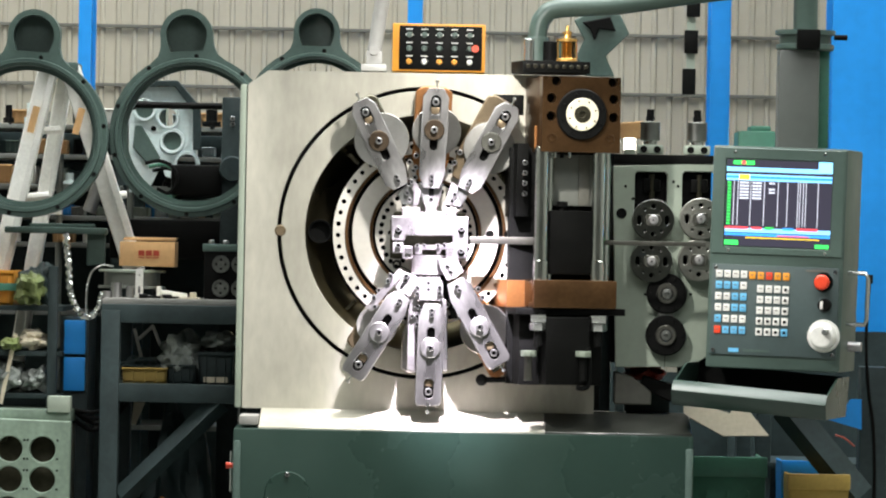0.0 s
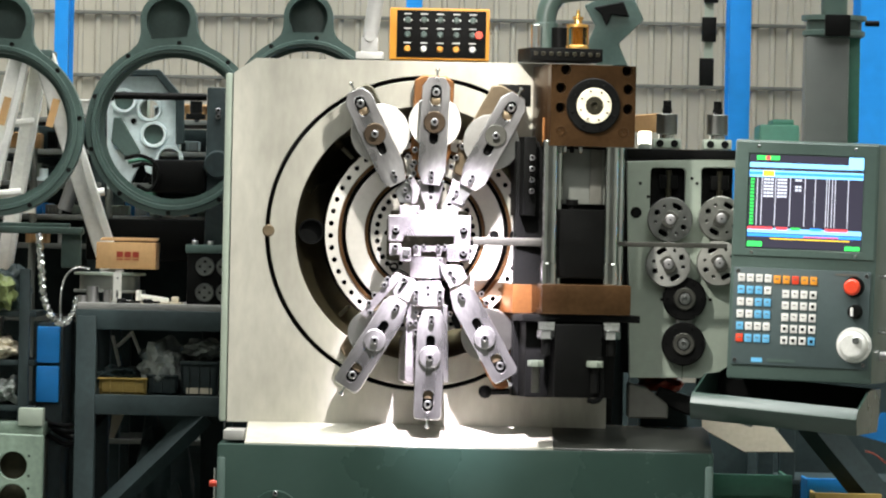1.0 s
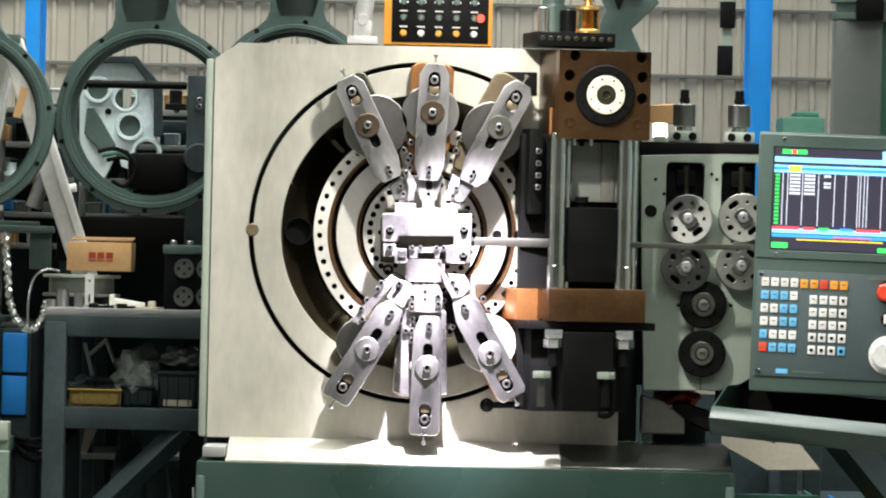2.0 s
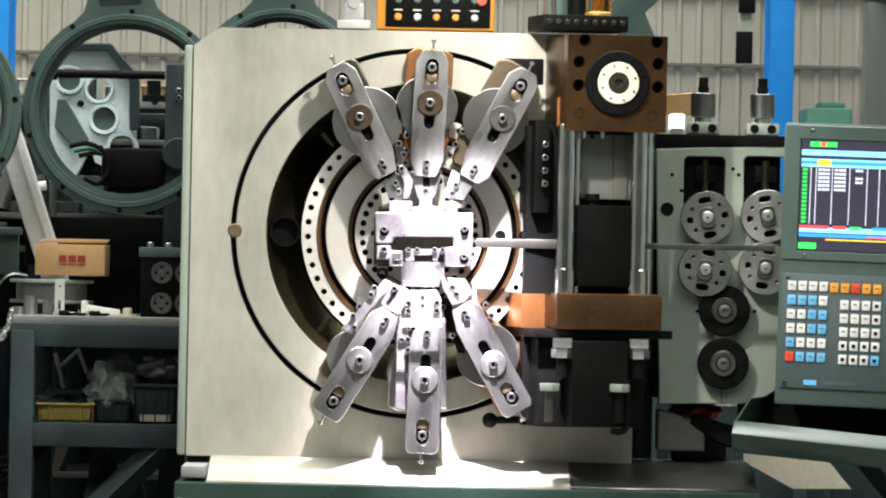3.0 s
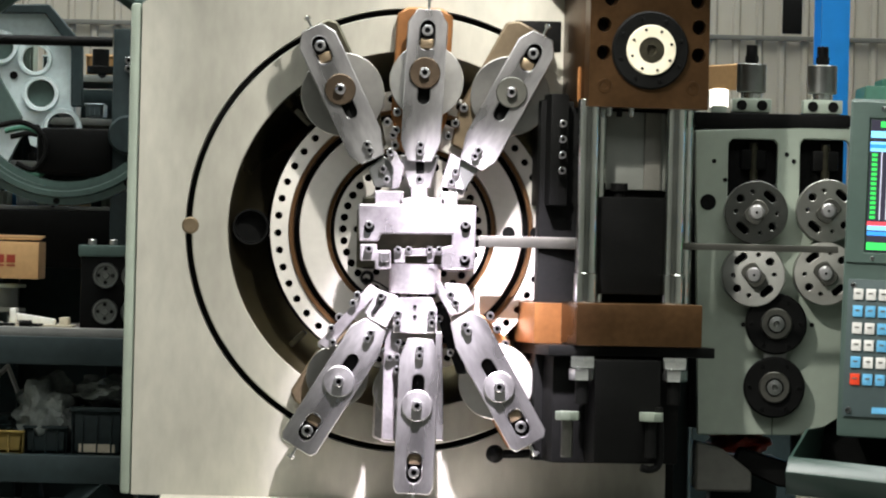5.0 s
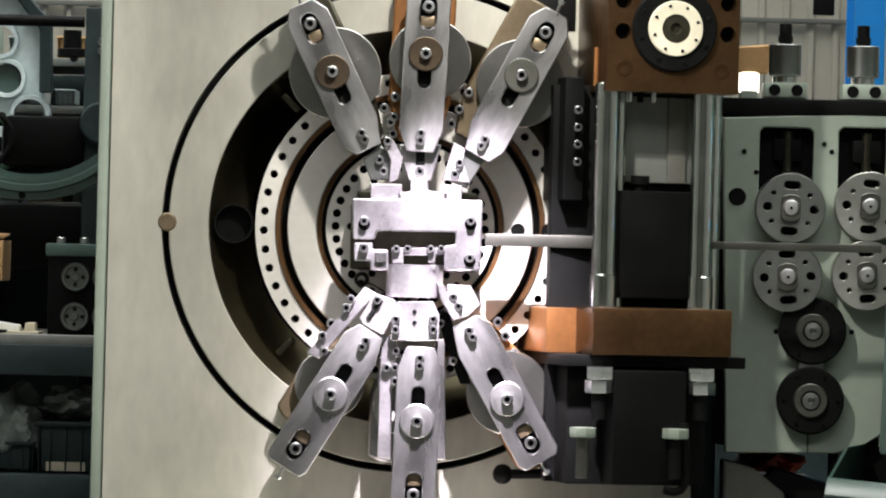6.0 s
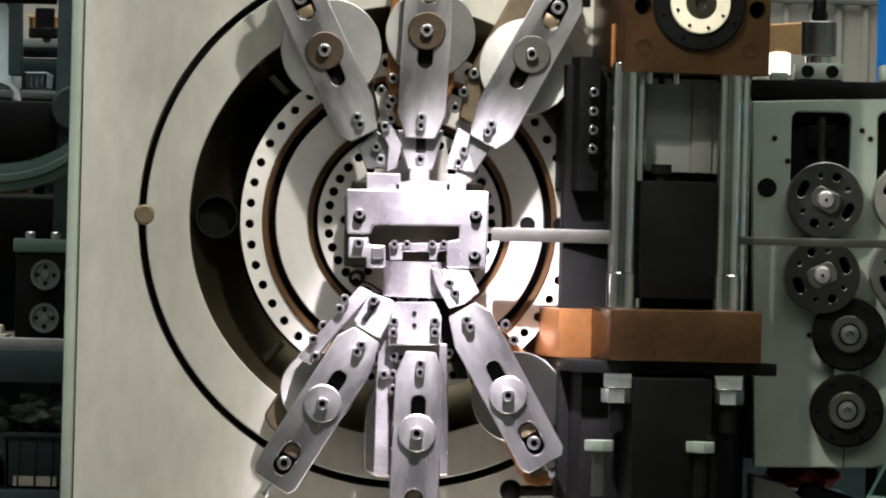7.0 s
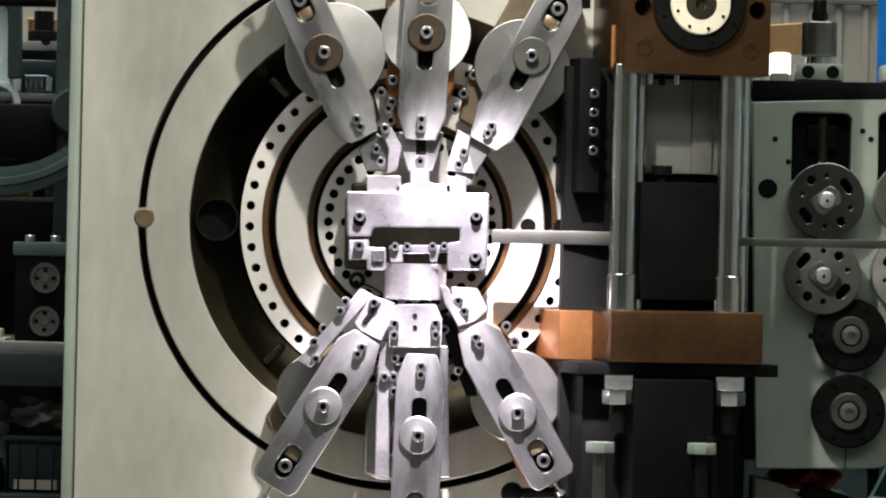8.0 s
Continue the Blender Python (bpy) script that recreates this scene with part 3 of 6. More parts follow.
def build_tools():
    a = ARMS["upper_one"][0]
    tool(a, "tool_holder", [(-0.1023, 1.3707), (-0.0813, 1.3914), (-0.0593, 1.3718), (-0.056, 1.349), (-0.0654, 1.3461), (-0.0923, 1.3454)], -0.095, -0.06, ROLLER, [(-0.0808, 1.3713)])
    tool(a, "forming_tool", [(-0.0759, 1.3916), (-0.064, 1.3986), (-0.05, 1.3747), (-0.056, 1.3463), (-0.068, 1.342), (-0.066, 1.3716)], -0.108, -0.09, TOOL, [(-0.0707, 1.3957), (-0.0751, 1.3566)], "bright ground forming tool")
    tool(a, "tool_foot", [(-0.0921, 1.34), (-0.0504, 1.3397), (-0.0513, 1.3195), (-0.0903, 1.3186)], -0.112, -0.085, TOOL)
    a = ARMS["upper_two"][0]
    tool(a, "tool_holder", [(-0.0558, 1.3921), (-0.0006, 1.3934), (-0.0067, 1.3677), (-0.0129, 1.346), (-0.0425, 1.3453), (-0.0498, 1.3666)], -0.09, -0.06, ARM)
    tool(a, "clamp_slot", [(-0.0341, 1.3886), (-0.022, 1.3889), (-0.0215, 1.366), (-0.0336, 1.3657)], -0.0915, -0.088, BLACK, [(-0.028, 1.3578)])
    tool(a, "forming_tool", [(-0.0399, 1.3481), (-0.017, 1.3486), (-0.0166, 1.3325), (0.009, 1.3304), (0.0093, 1.3177), (-0.0566, 1.316), (-0.0569, 1.3275), (-0.0395, 1.3319)], -0.112, -0.085, TOOL, [], "bright ground forming tool")
    a = ARMS["upper_three"][0]
    tool(a, "tool_holder", [(0.0318, 1.3888), (0.0563, 1.3746), (0.0408, 1.3487), (0.0344, 1.3364), (0.0086, 1.3479)], -0.095, -0.06, ROLLER)
    tool(a, "forming_tool", [(0.0154, 1.3965), (0.0304, 1.3888), (0.0281, 1.3739), (0.0369, 1.3446), (0.0018, 1.3477)], -0.108, -0.09, TOOL, [(0.0235, 1.3698), (0.0178, 1.3549)], "bright ground forming tool")
    tool(a, "tool_foot", [(0.002, 1.341), (0.0276, 1.3403), (0.0267, 1.3201), (0.0039, 1.3195)], -0.112, -0.085, TOOL)
    a = ARMS["lower_one"][0]
    tool(a, "tool_holder", [(-0.0819, 1.1977), (-0.0548, 1.1889), (-0.057, 1.1701), (-0.0698, 1.1442), (-0.0971, 1.1583), (-0.1026, 1.1649)], -0.1, -0.06, TOOL, [(-0.079, 1.189)])
    tool(a, "forming_tool", [(-0.0764, 1.1911), (-0.0709, 1.1885), (-0.0878, 1.1626), (-0.0932, 1.1651)], -0.104, -0.098, BLACK)
    tool(a, "side_rail", [(-0.0956, 1.2054), (-0.0806, 1.1977), (-0.1211, 1.1496), (-0.1524, 1.1099), (-0.1688, 1.1189), (-0.1282, 1.1656)], -0.088, -0.05, TOOL, [(-0.1133, 1.1895), (-0.1191, 1.1779), (-0.1491, 1.1409), (-0.1466, 1.1208)])
    a = ARMS["lower_two"][0]
    tool(a, "tool_holder", [(-0.0534, 1.1876), (-0.0064, 1.1888), (0.0021, 1.1715), (0.0016, 1.1379), (-0.0602, 1.1363), (-0.061, 1.17)], -0.1, -0.06, TOOL, [(-0.0542, 1.1647), (-0.0545, 1.1513), (-0.0055, 1.1525), (-0.0058, 1.1659)], "wide bright tool holder")
    for u in ((-0.0302, 1.1747), (-0.0299, 1.1606)):
        v = a.matrix_basis.inverted() @ Vector((u[0], 0, u[1]))
        dark_hole(a, v.x, v.z, -0.011, 0.00275)
    tool(a, "side_rail", [(-0.0712, 1.1441), (-0.0524, 1.1446), (-0.052, 1.0773), (-0.0587, 1.0738), (-0.0564, 0.9817), (-0.074, 0.984), (-0.0737, 1.0835)], -0.085, -0.05, TOOL, [(-0.0532, 1.1231), (-0.0647, 1.1012), (-0.054, 1.1015), (-0.0535, 1.084)])
    tool(a, "side_rail", [(-0.0011, 1.1391), (0.0097, 1.1394), (0.0148, 0.9835), (0.0041, 0.9832)], -0.085, -0.05, ARM)
    a = ARMS["lower_three"][0]
    tool(a, "tool_holder", [(0.012, 1.2094), (0.0429, 1.2088), (0.057, 1.1836), (0.0399, 1.1697), (0.0239, 1.164), (0.0167, 1.1813)], -0.105, -0.06, TOOL, [(0.0204, 1.1935), (0.0275, 1.1815)], "bright clamped tool holder")
    tool(a, "forming_tool", [(-0.0015, 1.2118), (0.0079, 1.2093), (0.0305, 1.1668), (0.0212, 1.1626), (0.0044, 1.1904)], -0.112, -0.09, TOOL, [], "bright narrow forming tool")
    tool(a, "black_link", [(-0.0006, 1.1728), (0.0127, 1.1812), (0.0357, 1.1199), (0.0461, 1.0798), (0.0327, 1.0794), (0.0112, 1.1327)], -0.07, -0.05, BLACK, [(0.0052, 1.1581), (0.0225, 1.1095)])


build_tools()


def formed_clip(k):
    c = thing("formed_clip", (-0.0325, -0.09 + 0.005 * k, 1.302), "bright bent steel clip dropping from the mandrel", "steel clip", "formed clips")
    w, h = 0.0725, 0.03
    part("clip_band", prism([(-w / 2, h * 0.35), (-w / 2, -h / 2), (w / 2, -h / 2), (w / 2, h * 0.35), (w / 2 - 0.003, h * 0.35), (w / 2 - 0.003, -h / 2 + 0.014), (-w / 2 + 0.003, -h / 2 + 0.014), (-w / 2 + 0.003, h * 0.35)], [], -0.002, 0.002, 0.0006), TOOL, c)
    return c


CLIPS = [formed_clip(k) for k in range(7)]

def strip():
    s = thing("wire_strip", (0.0592, -0.08, 1.271), "flat steel strip fed from the rollers to the mandrel", "steel strip")
    part("strip_guide", box(0.2677-0.0592, 0.012, 0.01625, 0.0015, ((0.2677-0.0592) / 2, 0, 0)), DIMSTEEL, s)
    part("strip_band", box(0.5779-0.2552, 0.006, 0.01, 0.001, (0.2552-0.0592 + (0.5779-0.2552) / 2, 0.004, 0)), DIMSTEEL, s)


strip()


# ---- the press unit beside the plate ----
def press_unit():
    ox, oz = 0.2966, 1.5494
    T = 12
    pu = thing("press_head", (ox, -0.14, 0), "bronze hydraulic press head on chromed columns with black foot", "press", turn=(0, 0, T))

    def X(u):
        return u - ox
    hw, hh = 0.1725 / math.cos(radians(T)), 0.165
    deep = 0.2
    bores = [(0.00125 * u, oz - 0.00125 * v) for u, v in ((-46, -58), (56, -58), (-54, -28), (58, -28), (-54, 4), (58, 4))]
    blk = part("head_block", prism([(-hw / 2, oz - hh / 2), (hw / 2, oz - hh / 2), (hw / 2, oz + hh / 2), (-hw / 2, oz + hh / 2)], [circle(u, v, 0.0106, 20) for u, v in bores], 0, 0.03, 0.0015), BRONZE, pu, "dark bronze head block")
    part("head_rear", box(hw, deep - 0.03, hh, 0.002, (0, deep / 2 + 0.0155, oz)), BRONZE, blk)
    for u, v in bores:
        # bottom of the bore, coloured black for its shade
        part("bore_floor", lathe([(0, 0.024), (0.0106, 0.024)], 18), BLACK, blk, at=(u, 0, v))
    for u, v in ((-52, 42), (52, 42)):
        part("plug", lathe([(0.00375, 0.002), (0.005, -0.001), (0.01, -0.001), (0.01125, 0.001)], 18), BRONZE, blk, at=(0.00125 * u, 0, oz - 0.00125 * v))
    part("flange_ring", lathe([(0.0325, -0.008), (0.05375, -0.008), (0.05625, -0.005), (0.05625, 0.001)], 48), BLACK, blk, "black flange ring", at=(0, 0, oz))
    part("white_ring", lathe([(0.01875, -0.0125), (0.035, -0.0125), (0.03625, -0.011), (0.03625, -0.006)], 40), CREAM, blk, "cream ring", at=(0, 0, oz))
    part("hub", lathe([(0, -0.006), (0.00625, -0.006), (0.0075, -0.012), (0.02, -0.011), (0.02, -0.004)], 30), DARK, blk, at=(0, 0, oz))
    for i in range(8):
        a = math.tau * i / 8 + 0.3
        screw(blk, 0.03 * math.cos(a), oz + 0.03 * math.sin(a), -0.0125, 0.002, 0.002, BLACK)
        screw(blk, 0.04625 * math.cos(a), oz + 0.04625 * math.sin(a), -0.008, 0.003, 0.002, BLACK)
    part("key_rod", tube([(-hw / 2 - 0.002, 0.05, oz - 0.025), (-hw / 2 - 0.002, 0.05, oz - 0.075)], 0.003), COPPER, pu)
    zt = 1.4726
    zs = 1.1864
    for u in (-63, 40):
        part("column_rod", rod(0.01625, zt - zs + 0.01, 28, "Z"), ROD, pu, "chromed guide column", at=(0.00125 * u, 0.03, zs - 0.005))
        part("column_collar", rod(0.01813, 0.045, 28, "Z"), ROD, pu, at=(0.00125 * u, 0.03, zs - 0.002))
        part("column_rod", rod(0.0125, zt - zs + 0.01, 24, "Z"), ROD, pu, at=(0.00125 * u + 0.0225, 0.065, zs - 0.005))
    part("press_back", box(0.2125, 0.02, 0.51875, 0.002, (-0.03, 0.1, 1.2167)), BLACK, pu, "black back plate of the press")
    part("back_panel", box(0.125, 0.01, 0.1125, 0.002, (-0.005, 0.084, 1.4066)), BACKGREY, pu, "grey back panel between the columns")
    part("panel_strip", box(0.025, 0.012, 0.1125, 0.002, (0.0275, 0.08, 1.4066)), GIRT, pu)
    part("ram_block", box(0.1025, 0.05, 0.14, 0.003, (-0.015, 0.06, 1.2692)), BLACK, pu, "black ram block")
    part("ram_knob", lathe([(0, 0), (0.0075, 0), (0.0075, 0.01), (0.0125, 0.01125), (0.0125, 0.0225), (0, 0.0225)], 20, "Z"), BLACK, pu, at=(-0.025, 0.06, 1.3367))
    for k, u in enumerate((-40, -28, -14)):
        part("hose_nipple", rod(0.00437, 0.0175, 12, "Z"), CHROME if k != 1 else BLACK, pu, at=(0.00125 * u, 0.03, zt - 0.01875))
    part("side_cheek", box(0.026, 0.12, 0.16, 0.002, (-0.115, 0.12, 1.405)), BLACK, pu)
    for k in range(4):
        screw(pu, -0.11375, 1.4425 - 0.0225 * k, 0.05, 0.00563, 0.008)
    # lower slab, foot plate, nuts and black foot
    sz = 1.1565
    sl = part("lower_slab", box(0.185, 0.25, 0.06125, 0.003, (-0.01, 0.105, sz)), BRONZE, pu, "bronze lower slab")
    for i in range(5):
        dark_hole(sl, -0.09 + 0.00125 * (i % 3) * 12, sz + 0.03062 - 0.002, 0.05 + 0.05 * (i // 3), 0.003)
    # the lamplight on the slab's left end is put into its brighter colour
    part("slab_end", box(0.05, 0.17, 0.05875, 0.002, (-0.1175, 0.16, sz - 0.00125)), COPPER, pu, "bronze slab end painted brighter as lamplight")
    fz = 1.1181
    part("foot_plate", box(0.245, 0.22, 0.015, 0.002, (-0.015, 0.11, fz)), BLACK, pu)
    for u in (-74, 34):
        n1 = part("hex_nut", lathe([(0, 0), (0.0175, 0), (0.01875, 0.002), (0.01875, 0.01625), (0, 0.01625)], 6, "Z"), CHROME, pu, "bright hexagon nut", at=(0.00125 * u, -0.02, fz - 0.02375), turn=(0, 0, 18))
        part("hex_nut", n1.data, None, pu, at=(0.00125 * u, -0.02, fz - 0.04125), turn=(0, 0, 44))
        part("stud", rod(0.01, 0.0625, 14, "Z"), BLACK, pu, at=(0.00125 * u, -0.02, fz - 0.075))
    part("foot_body", box(0.1875, 0.2, 0.1525, 0.004, (-0.03, 0.13, fz - 0.085)), BLACK, pu, "black press foot")
    part("foot_body_rear", box(0.075, 0.12, 0.2125, 0.004, (0.05, 0.2, fz - 0.1125)), BLACK, pu)
    part("foot_boss", box(0.0975, 0.06, 0.1475, 0.004, (-0.0275, 0.0, fz - 0.085)), BLACK, pu)
    for u in (-95, 3):
        part("clamp_ring", lathe([(0, 0), (0.01625, 0), (0.0175, 0.002), (0.0175, 0.0125), (0, 0.0125)], 8, "Z"), FEED, pu, at=(0.00125 * u, -0.045, fz - 0.0975))
        part("clamp_stem", rod(0.00875, 0.05625, 12, "Z"), DIMSTEEL if u < 0 else BLACK, pu, at=(0.00125 * u, -0.045, fz - 0.15))
    part("bent_pipe", tube(arc_points([(0.0175, -0.035, fz - 0.0775), (0.02, -0.035, fz - 0.125), (0.01875, -0.035, fz - 0.1575), (0.0075, -0.035, fz - 0.16625), (-0.0075, -0.035, fz - 0.16375)]), 0.00563, 10), BLACK, pu, "black bent oil pipe")
    # black cap plate, sight-glass oiler, elbow
    part("cap_plate", box(0.152, 0.12, 0.0275, 0.003, (-0.045, 0.11, 1.6535)), BLACK, pu)
    for k in range(9):
        screw(pu, -0.11 + 0.01625 * k, 1.6547, 0.05, 0.0045, 0.004, DARK)
    oil = thing("sight_glass_oiler", (0.2653, -0.04, 1.64), "small brass and amber sight-glass oiler on the press head", "oiler")
    part("stem", rod(0.00875, 0.0325, 16, "Z"), BRASS, oil)
    part("lower_cap", rod(0.02375, 0.0075, 24, "Z"), BRASS, oil, at=(0, 0, 0.0275))
    part("bowl", rod(0.0225, 0.0375, 24, "Z"), AMBER, oil, at=(0, 0, 0.035))
    part("core", rod(0.0075, 0.0375, 16, "Z"), BRASS, oil, at=(0, 0, 0.035))
    part("upper_cap", lathe([(0, 0), (0.02375, 0), (0.02375, 0.005), (0.00875, 0.0075), (0.0075, 0.015), (0.01125, 0.01625), (0.01125, 0.02125), (0.00375, 0.02375), (0.00313, 0.035), (0, 0.03625)], 24, "Z"), BRASS, oil, at=(0, 0, 0.0725))
    pipe = thing("conduit_elbow", (0.2013, 0.1, 1.6689), "thick dark green cable conduit bent over towards the panel", "conduit")
    ex, ez = 0.2013, 1.6689
    pts = [(0, 0, 0), (0, 0, 0.035), (0.0025, 0, 0.0775), (0.015, 0, 0.105), (0.0475, 0, 0.1225), (0.388-ex, 0, 1.8024-ez), (0.5766-ex, 0, 1.8325-ez), (0.778-ex, 0, 1.854-ez)]
    part("conduit_tube", tube(arc_points(pts), 0.02125, 18), PANEL, pipe)
    part("conduit_socket", rod(0.02625, 0.06, 24, "Z"), PANEL, pipe, at=(0, 0, -0.0025))
    part("conduit_socket", rod(0.0175, 0.05, 20, "Z"), BLACK, pipe, at=(0.03, -0.02, -0.0025))
    part("conduit_socket", rod(0.0125, 0.055, 20, "Z"), CHROME, pipe, at=(-0.0175, -0.02, -0.0025))


press_unit()


# ---- the wire feeder ----
ROLLERS = []


def feeder():
    fx, fz = 0.4857, 1.2229
    fd = thing("wire_feeder", (fx, 0.06, 0), "grey steel wire feeder plate with drive rollers", "wire feeder")
    ol = [(0.3746, 1.442), (0.622, 1.4543), (0.6298, 1.0472), (0.5752, 1.0109), (0.534, 0.9976), (0.3883, 0.9948)]
    wins = []
    for u in ((0.4599, 1.3883), (0.5654, 1.3903)):
        w, h = 0.03625, 0.0425
        wins.append([(u[0] - fx - w, u[1] - h), (u[0] - fx + w, u[1] - h), (u[0] - fx + w, u[1] + h - 0.006), (u[0] - fx + w - 0.006, u[1] + h), (u[0] - fx - w + 0.006, u[1] + h), (u[0] - fx - w, u[1] + h - 0.006)])
    part("front_plate", prism([(x - fx, z) for x, z in ol], wins, 0, 0.03, 0.0015), FEED, fd, "pale grey front plate with two windows")
    part("gear_case", box(0.22, 0.2, 0.4375, 0.004, (0, 0.135, fz)), BLACK, fd)
    part("top_bar", box(0.2275, 0.2, 0.0225, 0.002, (0.0025, 0.1, 1.4578)), BLACK, fd)
    for u, z in wins and (((0.4599, 1.3883)[0] - fx, 0), ((0.5654, 1.3903)[0] - fx, 0)):
        part("adjust_screw", rod(0.00625, 0.055, 14, "Z"), DARK, fd, at=(u + 0.0025, 0.02, 1.3711))
        part("adjust_block", box(0.0375, 0.03, 0.03, 0.003, (u + 0.0025, 0.03, 1.4013)), BLACK, fd)
    for u, v in ((0.3955, 1.3368), ):
        dark_hole(fd, u - fx, v, -0.001, 0.01125)
    for u, v in ((0.4517, 1.1581), (0.5523, 1.16), (0.4032, 1.3973), (0.52, 1.3995), (0.42, 1.3699), (0.5098, 1.4094)):
        dark_hole(fd, u - fx, v, -0.001, 0.00325)
    for u, v in ((0.4649, 1.3229), (0.5701, 1.3274), (0.4629, 1.2313), (0.5681, 1.2358)):
        r = 0.04625
        far = u > 0.5
        holes = [[(b, a) for a, b in slot(k * 0.0305, 0, 0.0105, 0.0215)] for k in (-1, 1)]
        holes += [circle(k * 0.031, 0, 0.0056, 14) for k in (-1, 1)]
        holes += [circle(0.0305 * math.cos(a), 0.0305 * math.sin(a), 0.003, 10) for a in (0.66, 0.66 + math.pi, -0.66, -0.66 + math.pi)]
        ro = thing("feed_roller", (u, 0.03, v), "ground steel feed roller with two slots and round holes", "feed roller", "feed rollers")
        part("roller_disc", prism(circle(0, 0, r, 64), holes, -0.004, 0.028, 0.0008), PALEROLL if far else FEEDROLL, ro)
        # black disc: painted shade behind the slots and holes
        part("roller_back", lathe([(0, 0.024), (r * 0.95, 0.024)], 32), BLACK, ro)
        flat = [(0.0185 * math.cos(a), max(-0.013, min(0.013, 0.0185 * math.sin(a)))) for a in [math.tau * k / 36 for k in range(36)]]
        part("roller_hub", prism([(z, x) for x, z in reversed(flat)], [], -0.012, -0.004, 0.001), DIMSTEEL, ro, "flat-sided bright hub")
        part("hub_cap", lathe([(0, -0.0165), (0.009, -0.0155), (0.0115, -0.012)], 24), ARM, ro)
        part("hub_bore", lathe([(0, -0.0172), (0.002, -0.0172), (0.0022, -0.016)], 10), BLACK, ro)
        ROLLERS.append(ro)
    for u, v in ((0.4986, 1.1605), (0.4979, 1.0676)):
        part("idler_plate", lathe([(0, -0.006), (0.0425, -0.006), (0.045, -0.003), (0.045, 0.01)], 48), BLACK, fd, "black idler cover", at=(u - fx, -0.02, v))
        part("idler_ring", lathe([(0.01375, -0.010), (0.02125, -0.010), (0.02312, -0.008), (0.02312, 0.0)], 36), DIMSTEEL, fd, at=(u - fx, -0.022, v))
        part("idler_hub", lathe([(0, -0.006), (0.00313, -0.006), (0.00437, -0.012), (0.01125, -0.011), (0.0125, -0.006)], 24), ROLLER, fd, at=(u - fx, -0.022, v))
        for i in range(6):
            screw(fd, u - fx + 0.03625 * math.cos(i * math.tau / 6), v + 0.03625 * math.sin(i * math.tau / 6), -0.026, 0.003, 0.002, BLACK)
    part("idler_neck", box(0.034, 0.012, 0.022, 0.004, (0.4983 - fx, -0.014, 1.114)), ROLLER, fd, "steel neck between the idlers")
    part("scrap_seam", box(0.0012, 0.002, 0.03, 0.0, (0.4975 - fx, -0.0008, 1.012)), BLACK, fd)
    for u in (0.4574, 0.562):
        p = thing("pressure_post", (u, 0.1, 1.4707), "black pressure adjusting post on a bright block", "adjuster", "pressure posts")
        part("post_block", box(0.0575, 0.06, 0.02, 0.002, (0, 0, 0.01)), FEED, p)
        for s in (-12, 12):
            dark_hole(p, 0.00125 * s, 0.01, -0.031, 0.0075)
        part("post_collar", rod(0.01625, 0.01, 24, "Z"), CHROME, p, at=(0, 0, 0.02))
        part("post_body", rod(0.02187, 0.042, 28, "Z"), ROLLER, p, at=(0, 0, 0.03))
        part("post_stem", rod(0.0085, 0.03, 16, "Z"), BLACK, p, at=(0, 0, 0.07))
        part("post_nut", lathe([(0, 0), (0.01, 0), (0.01, 0.00875), (0, 0.00875)], 6, "Z"), BLACK, p, at=(0, 0, 0.075))


feeder()


